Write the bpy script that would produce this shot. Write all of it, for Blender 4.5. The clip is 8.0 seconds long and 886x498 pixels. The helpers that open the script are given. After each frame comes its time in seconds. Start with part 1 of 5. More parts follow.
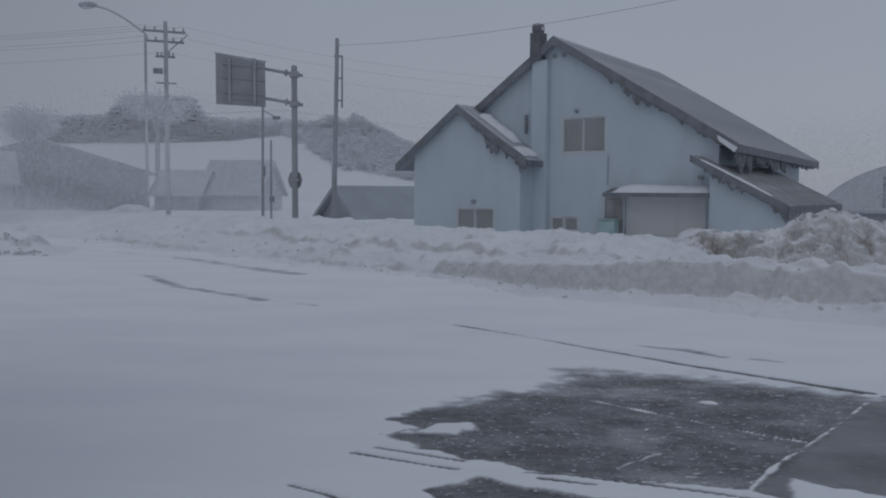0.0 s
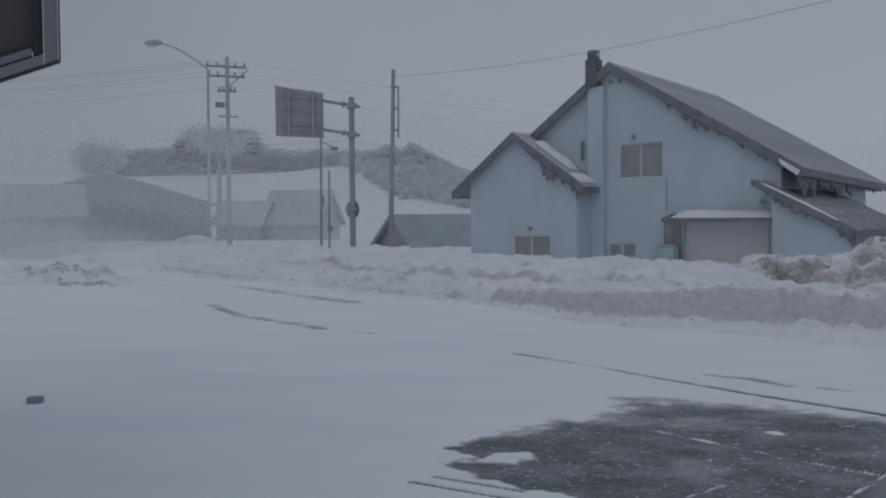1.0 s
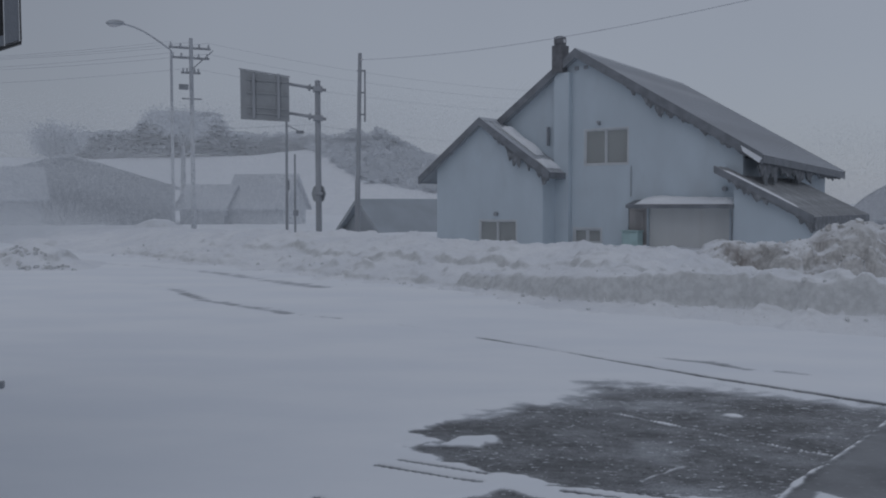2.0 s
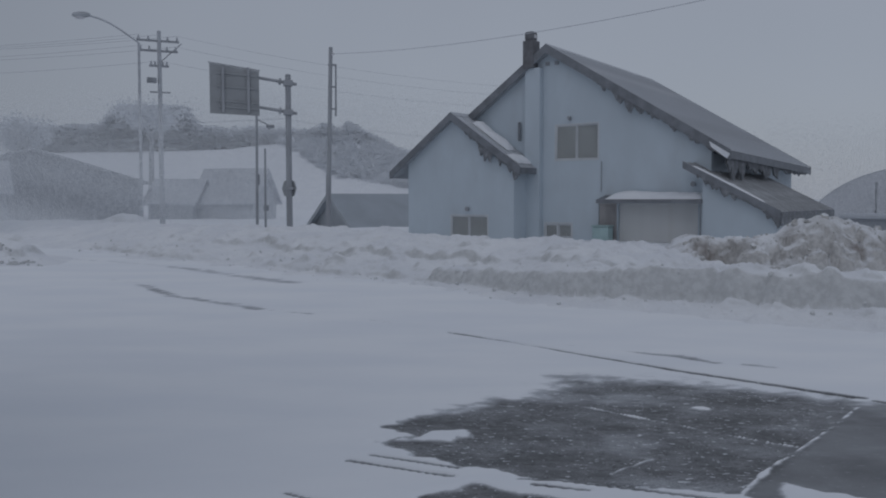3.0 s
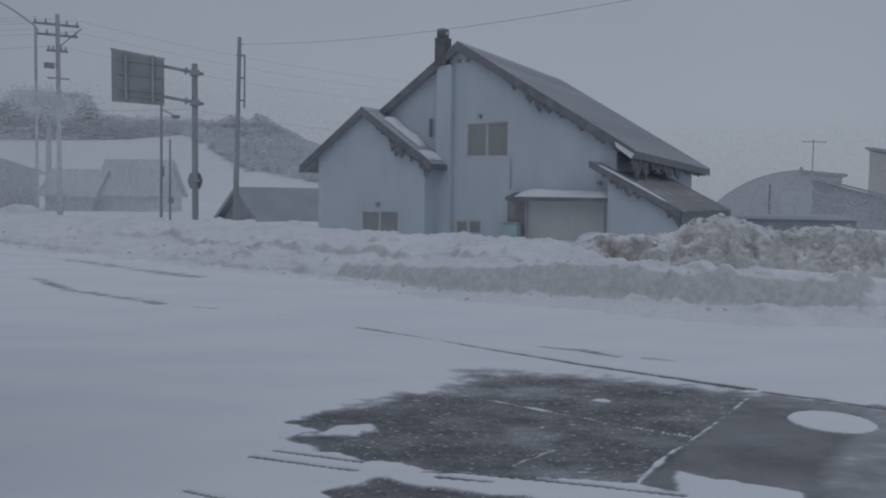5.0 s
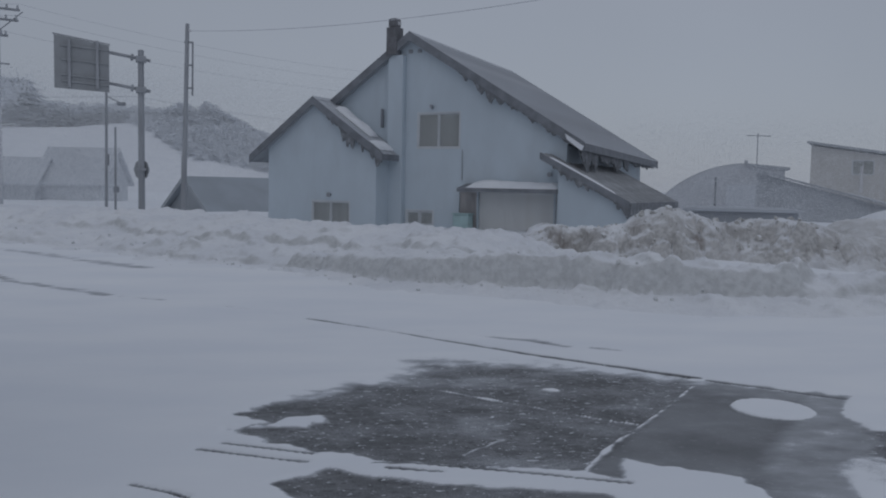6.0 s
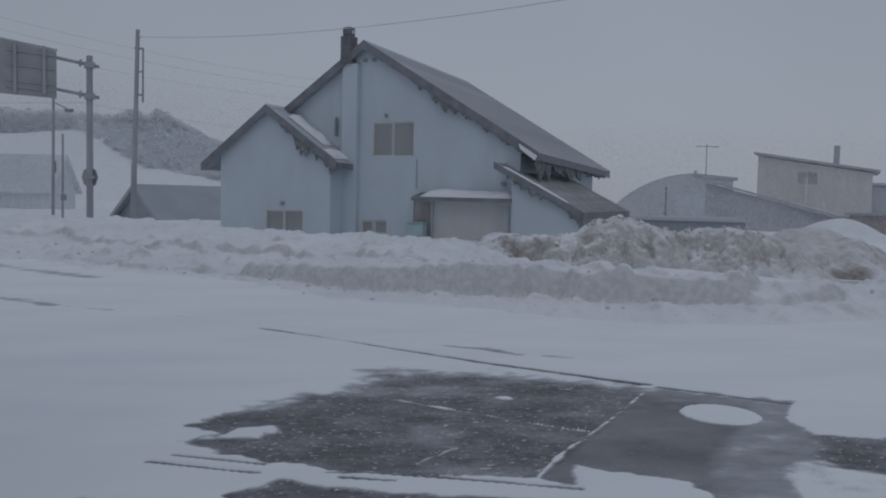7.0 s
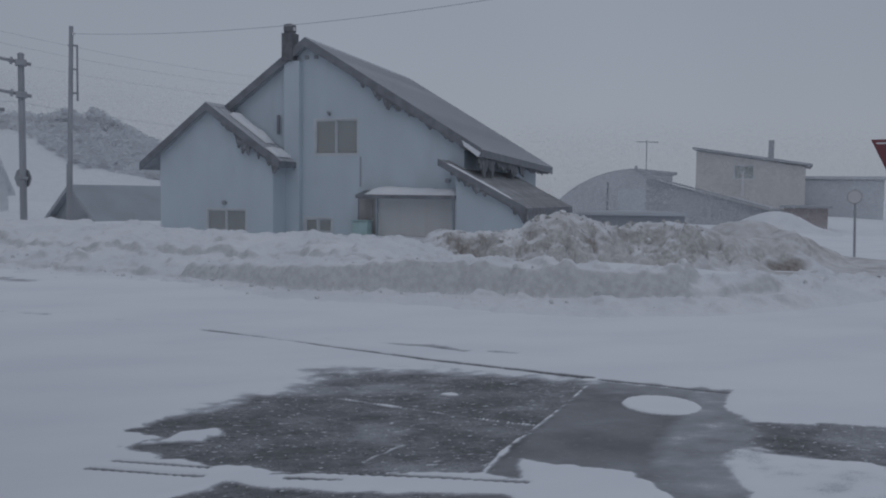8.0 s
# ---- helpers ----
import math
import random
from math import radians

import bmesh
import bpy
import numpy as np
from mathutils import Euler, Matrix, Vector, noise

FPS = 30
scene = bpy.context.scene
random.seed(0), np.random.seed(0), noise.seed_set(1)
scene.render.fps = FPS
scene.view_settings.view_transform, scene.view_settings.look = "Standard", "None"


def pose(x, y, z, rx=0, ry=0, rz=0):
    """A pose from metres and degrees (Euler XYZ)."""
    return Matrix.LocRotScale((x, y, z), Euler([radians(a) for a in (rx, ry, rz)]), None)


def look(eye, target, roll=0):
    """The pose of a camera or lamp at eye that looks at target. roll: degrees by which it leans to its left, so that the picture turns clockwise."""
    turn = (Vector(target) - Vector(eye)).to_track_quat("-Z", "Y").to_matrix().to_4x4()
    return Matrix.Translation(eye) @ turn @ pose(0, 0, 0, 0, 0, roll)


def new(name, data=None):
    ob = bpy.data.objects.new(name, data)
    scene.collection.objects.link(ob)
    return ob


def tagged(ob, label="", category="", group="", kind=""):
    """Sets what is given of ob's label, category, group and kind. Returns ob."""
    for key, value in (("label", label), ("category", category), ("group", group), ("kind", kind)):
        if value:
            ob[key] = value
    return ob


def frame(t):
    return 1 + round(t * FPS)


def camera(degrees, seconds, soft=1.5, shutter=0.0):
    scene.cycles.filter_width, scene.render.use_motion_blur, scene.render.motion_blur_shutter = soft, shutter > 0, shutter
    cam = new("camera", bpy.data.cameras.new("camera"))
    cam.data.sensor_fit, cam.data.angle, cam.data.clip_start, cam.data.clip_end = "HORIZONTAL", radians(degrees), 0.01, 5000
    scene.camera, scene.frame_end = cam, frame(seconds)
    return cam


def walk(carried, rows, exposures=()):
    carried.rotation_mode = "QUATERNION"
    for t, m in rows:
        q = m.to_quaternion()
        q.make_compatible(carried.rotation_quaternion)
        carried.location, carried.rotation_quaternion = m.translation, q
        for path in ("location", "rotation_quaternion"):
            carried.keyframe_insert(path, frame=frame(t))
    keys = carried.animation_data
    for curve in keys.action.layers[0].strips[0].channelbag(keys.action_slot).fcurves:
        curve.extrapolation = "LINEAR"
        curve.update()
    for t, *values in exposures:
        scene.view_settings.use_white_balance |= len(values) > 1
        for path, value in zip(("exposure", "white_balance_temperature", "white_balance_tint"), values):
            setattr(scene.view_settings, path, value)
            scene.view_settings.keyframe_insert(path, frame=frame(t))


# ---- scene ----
# ---------------------------------------------------------------- camera
cam = camera(54.7, 8.0, soft=2.0)


def turned(t, yaw, pitch, roll, x, y, z):
    """A row of the walk: yaw to the left, pitch up and lean in degrees; the eye is near the origin, 1.68 m up."""
    a, b = radians(yaw), radians(pitch)
    eye = Vector((x, y, 1.68 + z))
    way = Vector((-math.sin(a) * math.cos(b), math.cos(a) * math.cos(b), math.sin(b)))
    return t, look(eye, eye + way, roll)


walk(cam, [
    turned(0.0, 1.24, -3.887, 0.248, -0.01, 0.066, -0.01),
    turned(0.5, 4.017, -2.875, -0.127, -0.007, 0.057, -0.004),
    turned(1.0, 5.033, -2.043, -0.428, -0.009, 0.051, -0.002),
    turned(1.5, 4.178, -2.332, -0.174, -0.003, 0.023, -0.002),
    turned(1.7, 3.58, -2.78, -0.14, -0.003, 0.021, -0.001),
    turned(2.8, 1.22, -3.30, -0.09, -0.003, 0.016, 0.002),
    turned(3.0, 0.879, -3.405, -0.072, -0.003, 0.014, 0.003),
    turned(3.5, 0.182, -2.976, 0.005, -0.001, 0.0, 0.001),
    turned(4.0, -1.203, -3.722, 0.308, 0.003, -0.004, 0.003),
    turned(4.5, -2.528, -3.436, 0.358, 0.017, 0.004, -0.002),
    turned(5.0, -5.077, -3.641, 0.796, 0.026, 0.007, -0.007),
    turned(5.2, -6.28, -3.79, 0.94, 0.027, 0.006, -0.007),
    turned(6.3, -8.72, -4.23, 1.18, 0.029, -0.001, -0.007),
    turned(6.5, -9.155, -3.93, 1.201, 0.029, -0.003, -0.007),
    turned(7.0, -11.355, -3.542, 1.312, 0.036, -0.019, -0.005),
    turned(7.5, -13.74, -3.222, 1.234, 0.039, -0.045, 0.001),
    turned(8.0, -14.998, -3.67, 0.699, 0.048, -0.036, -0.001),
])

# ---------------------------------------------------------------- light: a closed sky in a snowstorm
world = bpy.data.worlds.new("overcast")
scene.world = world
world.use_nodes = True
wn, wl = world.node_tree.nodes, world.node_tree.links
wn.clear()
sky = wn.new("ShaderNodeTexSky")
sky.sky_type = "NISHITA"
sky.sun_disc = False
sky.sun_elevation, sky.sun_rotation = radians(38), radians(200)
sky_part = wn.new("ShaderNodeBackground")
sky_part.inputs["Strength"].default_value = 0.006
wl.new(sky.outputs[0], sky_part.inputs["Color"])
cloud = wn.new("ShaderNodeBackground")
cloud.inputs["Color"].default_value = (0.273, 0.299, 0.354, 1)
cloud.inputs["Strength"].default_value = 0.93
# the cloud is thicker, and darker, to the west
sky_way = wn.new("ShaderNodeTexCoord")
sky_x = wn.new("ShaderNodeSeparateXYZ")
wl.new(sky_way.outputs["Generated"], sky_x.inputs[0])
thick = wn.new("ShaderNodeMapRange")
thick.interpolation_type = "SMOOTHSTEP"
for key, value in (("From Min", -0.75), ("From Max", 0.0), ("To Min", 0.70), ("To Max", 0.94)):
    thick.inputs[key].default_value = value
wl.new(sky_x.outputs["X"], thick.inputs["Value"])
# and brightest overhead, as a closed sky is
high = wn.new("ShaderNodeMapRange")
high.interpolation_type = "SMOOTHSTEP"
for key, value in (("From Min", 0.30), ("From Max", 1.0), ("To Min", 1.0), ("To Max", 1.20)):
    high.inputs[key].default_value = value
wl.new(sky_x.outputs["Z"], high.inputs["Value"])
drift = wn.new("ShaderNodeTexNoise")
drift.inputs["Scale"].default_value, drift.inputs["Detail"].default_value = 2.6, 3.0
wl.new(sky_way.outputs["Generated"], drift.inputs["Vector"])
soft_cloud = wn.new("ShaderNodeMapRange")
for key, value in (("From Min", 0.3), ("From Max", 0.7), ("To Min", 0.97), ("To Max", 1.03)):
    soft_cloud.inputs[key].default_value = value
wl.new(drift.outputs["Fac"], soft_cloud.inputs["Value"])
glow = thick.outputs[0]
for source in (high, soft_cloud):
    times = wn.new("ShaderNodeMath")
    times.operation = "MULTIPLY"
    wl.new(glow, times.inputs[0])
    wl.new(source.outputs[0], times.inputs[1])
    glow = times.outputs[0]
wl.new(glow, cloud.inputs["Strength"])
both = wn.new("ShaderNodeAddShader")
wl.new(sky_part.outputs[0], both.inputs[0])
wl.new(cloud.outputs[0], both.inputs[1])
wout = wn.new("ShaderNodeOutputWorld")
wl.new(both.outputs[0], wout.inputs["Surface"])

sun = new("sun", bpy.data.lights.new("sun", "SUN"))
sun.data.energy, sun.data.angle, sun.data.color = 0.12, radians(60), (1.0, 0.97, 0.93)
sun.matrix_world = look((-6, -14, 22), (0, 0, 0))


# ---------------------------------------------------------------- materials
def material(name, base, rough=0.8, metal=0.0, vary=0.15, scale=3.0, fine=60.0, bump=0.15, stain=None, stain_amount=0.0,
             stain_scale=1.2, streak=1.0, coords="Object", snow=0.0, snow_scale=2.0):
    """A surface with broad and fine variation, optional stains (streak stretches them upright) and patches of clinging snow."""
    m = bpy.data.materials.new(name)
    m.use_nodes = True
    n, l = m.node_tree.nodes, m.node_tree.links
    p = n["Principled BSDF"]
    p.inputs["Metallic"].default_value = metal
    tc = n.new("ShaderNodeTexCoord")
    mp = n.new("ShaderNodeMapping")
    mp.inputs["Scale"].default_value = (1, 1, 1 / streak)
    l.new(tc.outputs[coords], mp.inputs[0])

    def nz(sc, det=4.0, src=mp.outputs[0]):
        t = n.new("ShaderNodeTexNoise")
        t.inputs["Scale"].default_value, t.inputs["Detail"].default_value = sc, det
        l.new(src, t.inputs["Vector"])
        return t.outputs["Fac"]

    def mix(fac, a, b, kind="MIX"):
        x = n.new("ShaderNodeMix")
        x.data_type, x.blend_type = "RGBA", kind
        for socket, value in ((x.inputs[0], fac), (x.inputs[6], a), (x.inputs[7], b)):
            if isinstance(value, (int, float)):
                socket.default_value = value
            elif isinstance(value, tuple):
                socket.default_value = (*value, 1)
            else:
                l.new(value, socket)
        return x.outputs[2]

    def ramp(src, lo, hi):
        r = n.new("ShaderNodeMapRange")
        r.interpolation_type = "SMOOTHSTEP"
        r.inputs["From Min"].default_value, r.inputs["From Max"].default_value = lo, hi
        l.new(src, r.inputs["Value"])
        return r.outputs[0]

    def times(src, k):
        r = n.new("ShaderNodeMath")
        r.operation = "MULTIPLY"
        l.new(src, r.inputs[0])
        r.inputs[1].default_value = k
        return r.outputs[0]

    broad = ramp(nz(scale), 0.3, 0.7)
    grain = ramp(nz(fine, 3.0, tc.outputs[coords]), 0.25, 0.75)
    dark = tuple(c * (1 - vary) for c in base)
    light = tuple(min(1, c * (1 + vary)) for c in base)
    col = mix(broad, dark, light)
    col = mix(times(grain, vary * 1.2), col, tuple(c * 0.55 for c in base))
    if stain:
        col = mix(times(ramp(nz(stain_scale, 6.0), 0.48, 0.7), stain_amount), col, stain)
    if snow:
        col = mix(times(ramp(nz(snow_scale, 5.0, tc.outputs[coords]), 0.62 - 0.4 * snow, 0.75 - 0.3 * snow), min(1.0, 0.5 + snow)), col, (0.80, 0.83, 0.87))
    l.new(col, p.inputs["Base Color"])
    r = n.new("ShaderNodeMapRange")
    r.inputs["To Min"].default_value, r.inputs["To Max"].default_value = max(0.05, rough - 0.12), min(1, rough + 0.1)
    l.new(broad, r.inputs["Value"])
    l.new(r.outputs[0], p.inputs["Roughness"])
    if bump:
        b = n.new("ShaderNodeBump")
        b.inputs["Strength"].default_value, b.inputs["Distance"].default_value = bump, 0.02
        l.new(grain, b.inputs["Height"])
        l.new(b.outputs[0], p.inputs["Normal"])
    return m


def ground_material():
    """Worn asphalt under blown snow; the sheet's own cover value says how much snow lies there, and grain frays its edge."""
    m = bpy.data.materials.new("snow_over_asphalt")
    m.use_nodes = True
    n, l = m.node_tree.nodes, m.node_tree.links
    p = n["Principled BSDF"]
    geo = n.new("ShaderNodeNewGeometry")
    at = n.new("ShaderNodeAttribute")
    at.attribute_name = "cover"

    def nz(sc, det, stretch=(1, 1, 1), turn=0.0):
        mp = n.new("ShaderNodeMapping")
        mp.inputs["Scale"].default_value = stretch
        mp.inputs["Rotation"].default_value = (0, 0, turn)
        l.new(geo.outputs["Position"], mp.inputs[0])
        t = n.new("ShaderNodeTexNoise")
        t.inputs["Scale"].default_value, t.inputs["Detail"].default_value = sc, det
        l.new(mp.outputs[0], t.inputs["Vector"])
        return t.outputs["Fac"]

    def math_(op, a, b):
        x = n.new("ShaderNodeMath")
        x.operation = op
        for s, v in zip(x.inputs, (a, b)):
            if isinstance(v, (int, float)):
                s.default_value = v
            else:
                l.new(v, s)
        return x.outputs[0]

    def ramp(src, lo, hi, a=0.0, b=1.0):
        r = n.new("ShaderNodeMapRange")
        r.interpolation_type = "SMOOTHSTEP"
        for k, v in (("From Min", lo), ("From Max", hi), ("To Min", a), ("To Max", b)):
            r.inputs[k].default_value = v
        l.new(src, r.inputs["Value"])
        return r.outputs[0]

    def mix(fac, a, b):
        x = n.new("ShaderNodeMix")
        x.data_type = "RGBA"
        for s, v in ((x.inputs[0], fac), (x.inputs[6], a), (x.inputs[7], b)):
            if isinstance(v, (int, float)):
                s.default_value = v
            elif isinstance(v, tuple):
                s.default_value = (*v, 1)
            else:
                l.new(v, s)
        return x.outputs[2]

    wind = nz(6.0, 7.0, (0.55, 0.8, 1), 0.15)
    grit = nz(120.0, 3.0)
    fray = math_("ADD", math_("MULTIPLY", math_("SUBTRACT", wind, 0.5), 0.9), math_("MULTIPLY", math_("SUBTRACT", grit, 0.5), 0.5))
    value = math_("ADD", at.outputs["Fac"], fray)
    cover = ramp(value, 0.38, 0.62)
    # asphalt: dark, pale aggregate, blotches of dampness and a dusting of snow in the grain
    stones = n.new("ShaderNodeTexVoronoi")
    stones.inputs["Scale"].default_value = 85.0
    l.new(geo.outputs["Position"], stones.inputs["Vector"])
    lane = n.new("ShaderNodeAttribute")
    lane.attribute_name = "lane"
    worn = math_("SUBTRACT", 1.0, math_("MULTIPLY", lane.outputs["Fac"], 0.85))
    asphalt = mix(ramp(nz(1.6, 5.0), 0.3, 0.7), (0.098, 0.101, 0.106), (0.138, 0.142, 0.148))
    asphalt = mix(math_("MULTIPLY", ramp(stones.outputs["Distance"], 0.1, 0.5, 0.35, 0.0), worn), asphalt, (0.19, 0.195, 0.20))
    mottle = ramp(nz(13.0, 7.0, (0.55, 0.9, 1), 0.35), 0.42, 0.66, 0.0, 0.55)
    asphalt = mix(math_("MULTIPLY", mottle, worn), asphalt, (0.235, 0.240, 0.248))
    pits = ramp(nz(30.0, 5.0, (0.6, 0.9, 1), 0.35), 0.55, 0.66, 0.0, 0.65)
    asphalt = mix(math_("MULTIPLY", pits, worn), asphalt, (0.032, 0.033, 0.035))
    dust = ramp(math_("ADD", math_("MULTIPLY", grit, 0.6), math_("MULTIPLY", nz(3.0, 6.0, (0.6, 0.9, 1), 0.25), 0.5)), 0.46, 0.80)
    asphalt = mix(math_("MULTIPLY", dust, math_("MULTIPLY", worn, 0.42)), asphalt, (0.72, 0.75, 0.80))
    chips = ramp(nz(15.0, 3.0, (0.45, 0.9, 1), 0.3), 0.69, 0.73)
    asphalt = mix(math_("MULTIPLY", chips, math_("MULTIPLY", worn, 0.8)), asphalt, (0.78, 0.81, 0.86))
    flecks = ramp(nz(38.0, 2.0, (0.45, 0.9, 1), 0.3), 0.645, 0.685)
    asphalt = mix(math_("MULTIPLY", flecks, math_("MULTIPLY", worn, 0.85)), asphalt, (0.78, 0.81, 0.86))
    film = ramp(math_("ADD", at.outputs["Fac"], math_("MULTIPLY", math_("SUBTRACT", wind, 0.5), 0.4)), 0.06, 0.56, 0.0, 0.72)
    asphalt = mix(math_("MULTIPLY", lane.outputs["Fac"], ramp(nz(1.3, 4.0), 0.35, 0.65, 0.14, 0.34)), asphalt, (0.50, 0.52, 0.55))
    asphalt = mix(film, asphalt, (0.72, 0.75, 0.80))
    snow = mix(ramp(nz(0.7, 5.0, (0.6, 1.4, 1), 0.4), 0.3, 0.7), (0.845, 0.870, 0.912), (0.905, 0.922, 0.948))
    l.new(mix(cover, asphalt, snow), p.inputs["Base Color"])
    l.new(ramp(cover, 0, 1, 0.62, 0.85), p.inputs["Roughness"])
    p.inputs["Specular IOR Level"].default_value = 0.3
    b = n.new("ShaderNodeBump")
    b.inputs["Strength"].default_value, b.inputs["Distance"].default_value = 0.35, 0.008
    l.new(math_("ADD", math_("MULTIPLY", grit, 0.5), math_("MULTIPLY", cover, 1.2)), b.inputs["Height"])
    l.new(b.outputs[0], p.inputs["Normal"])
    return m


def snow_material(name, dirt=0.0, dirt_colour=(0.17, 0.145, 0.12), crust=0.35, cut=None, patch=0.4, grain=6.0, laid=False):
    """Snow; cut colours steep faces: painted shade on the bank, gritty old snow on the heap where no fresh snow
    settles; patch how patchily.
    """
    m = bpy.data.materials.new(name)
    m.use_nodes = True
    n, l = m.node_tree.nodes, m.node_tree.links
    p = n["Principled BSDF"]
    geo = n.new("ShaderNodeNewGeometry")

    def nz(sc, det):
        t = n.new("ShaderNodeTexNoise")
        t.inputs["Scale"].default_value, t.inputs["Detail"].default_value = sc, det
        l.new(geo.outputs["Position"], t.inputs["Vector"])
        return t.outputs["Fac"]

    def ramp(src, lo, hi, a, b):
        r = n.new("ShaderNodeMapRange")
        r.interpolation_type = "SMOOTHSTEP"
        for k, v in (("From Min", lo), ("From Max", hi), ("To Min", a), ("To Max", b)):
            r.inputs[k].default_value = v
        l.new(src, r.inputs["Value"])
        return r.outputs[0]

    def mix(fac, a, b):
        x = n.new("ShaderNodeMix")
        x.data_type = "RGBA"
        for s, v in ((x.inputs[0], fac), (x.inputs[6], a), (x.inputs[7], b)):
            if isinstance(v, tuple):
                s.default_value = (*v, 1)
            else:
                l.new(v, s)
        return x.outputs[2]

    col = mix(ramp(nz(0.9, 5), 0.3, 0.7, 0, 1), (0.79, 0.81, 0.85), (0.87, 0.885, 0.91))
    col = mix(ramp(nz(11.0, 6), 0.5, 0.75, 0, 0.18 + dirt * 0.5), col, (0.62, 0.62, 0.62))
    # darker by slope: shade put into the bank's colour, grit on the dirty heap
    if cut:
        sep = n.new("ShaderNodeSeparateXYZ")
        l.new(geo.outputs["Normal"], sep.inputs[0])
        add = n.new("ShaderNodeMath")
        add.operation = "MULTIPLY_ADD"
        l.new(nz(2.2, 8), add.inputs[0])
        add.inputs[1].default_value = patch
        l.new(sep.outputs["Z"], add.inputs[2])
        steep_col = mix(ramp(nz(grain, 8), 0.34, 0.66, 0, 1), tuple(c * (1 - 0.25 * patch) for c in cut), tuple(c * (1 + 0.35 * patch) for c in cut))
        col = mix(ramp(add.outputs[0], 0.54 + patch * 0.5, 0.92 + patch * 0.5, 0.95, 0.0), col, steep_col)
        if laid:
            # the heap's own share of gritty snow
            at = n.new("ShaderNodeAttribute")
            at.attribute_name = "cover"
            share = n.new("ShaderNodeClamp")
            l.new(at.outputs["Fac"], share.inputs[0])
            col = mix(share.outputs[0], mix(ramp(nz(3.0, 7), 0.35, 0.65, 0, 1), (0.70, 0.70, 0.705), (0.50, 0.49, 0.475)), col)
    if dirt:
        col = mix(ramp(nz(1.7, 7), 0.60 - 0.22 * dirt, 0.86 - 0.22 * dirt, 0, min(1, dirt + 0.2)), col, dirt_colour)
        col = mix(ramp(nz(22, 3), 0.62, 0.72, 0, dirt * 0.7), col, (0.09, 0.08, 0.07))
    if laid:
        col = mix(ramp(at.outputs["Fac"], 1.05, 1.9, 0, 0.9), col, mix(ramp(nz(9.0, 6), 0.35, 0.65, 0, 1), (0.21, 0.185, 0.17), (0.36, 0.335, 0.32)))
    l.new(col, p.inputs["Base Color"])
    p.inputs["Roughness"].default_value = 0.85
    p.inputs["Specular IOR Level"].default_value = 0.25
    b = n.new("ShaderNodeBump")
    b.inputs["Strength"].default_value, b.inputs["Distance"].default_value = crust, 0.04
    l.new(nz(14.0, 6), b.inputs["Height"])
    l.new(b.outputs[0], p.inputs["Normal"])
    return m


def hazed_foliage():
    """Far twigs and needles with haze put into their pale colour, which let light through."""
    m = bpy.data.materials.new("hazed_needles")
    m.use_nodes = True
    n, l = m.node_tree.nodes, m.node_tree.links
    p = n["Principled BSDF"]
    p.inputs["Roughness"].default_value = 0.9
    geo = n.new("ShaderNodeNewGeometry")
    t = n.new("ShaderNodeTexNoise")
    t.inputs["Scale"].default_value, t.inputs["Detail"].default_value = 0.35, 5
    l.new(geo.outputs["Position"], t.inputs["Vector"])
    x = n.new("ShaderNodeMix")
    x.data_type = "RGBA"
    x.inputs[6].default_value, x.inputs[7].default_value = (0.72, 0.745, 0.78, 1), (0.82, 0.84, 0.865, 1)
    l.new(t.outputs["Fac"], x.inputs[0])
    l.new(x.outputs[2], p.inputs["Base Color"])
    tr = n.new("ShaderNodeBsdfTranslucent")
    l.new(x.outputs[2], tr.inputs["Color"])
    mx = n.new("ShaderNodeMixShader")
    mx.inputs[0].default_value = 0.62
    l.new(p.outputs[0], mx.inputs[1])
    l.new(tr.outputs[0], mx.inputs[2])
    l.new(mx.outputs[0], n["Material Output"].inputs["Surface"])
    return m


def glass_material():
    m = bpy.data.materials.new("window_glass")
    m.use_nodes = True
    p = m.node_tree.nodes["Principled BSDF"]
    p.inputs["Base Color"].default_value = (0.93, 0.95, 0.95, 1)
    p.inputs["Roughness"].default_value = 0.12
    p.inputs["Transmission Weight"].default_value = 0.85
    p.inputs["IOR"].default_value = 1.45
    return m


M_GROUND = ground_material()
# the bank's steep faces get their shade from the grey cut colour
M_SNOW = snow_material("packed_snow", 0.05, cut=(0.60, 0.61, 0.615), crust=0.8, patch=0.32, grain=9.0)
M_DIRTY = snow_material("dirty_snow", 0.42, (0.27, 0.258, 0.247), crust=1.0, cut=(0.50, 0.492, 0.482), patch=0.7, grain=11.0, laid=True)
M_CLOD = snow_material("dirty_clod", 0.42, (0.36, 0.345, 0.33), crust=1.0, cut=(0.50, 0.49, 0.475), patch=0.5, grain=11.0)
M_CLEAN = snow_material("fresh_snow")
M_BLUE = material("pale_blue_render", (0.545, 0.613, 0.668), 0.75, vary=0.05, scale=0.8, fine=25, stain=(0.45, 0.49, 0.525), stain_amount=0.42, stain_scale=0.7, streak=2.2)
M_SOFFIT = material("soffit_board", (0.374, 0.396, 0.418), 0.8, vary=0.12, scale=2.0, stain=(0.22, 0.22, 0.23), stain_amount=0.6, stain_scale=2.0)
# dark fascia metal, lightened in its colour to stand in for haze
M_FASCIA = material("hazed_metal_fascia", (0.208, 0.221, 0.243), 0.7, vary=0.18, scale=2.5, stain=(0.27, 0.285, 0.31), stain_amount=0.5, stain_scale=3.0)
M_ROOF = material("snow_dusted_metal_roof", (0.50, 0.522, 0.556), 0.7, vary=0.08, scale=0.5, fine=14, stain=(0.64, 0.66, 0.69), stain_amount=0.8, stain_scale=0.35)
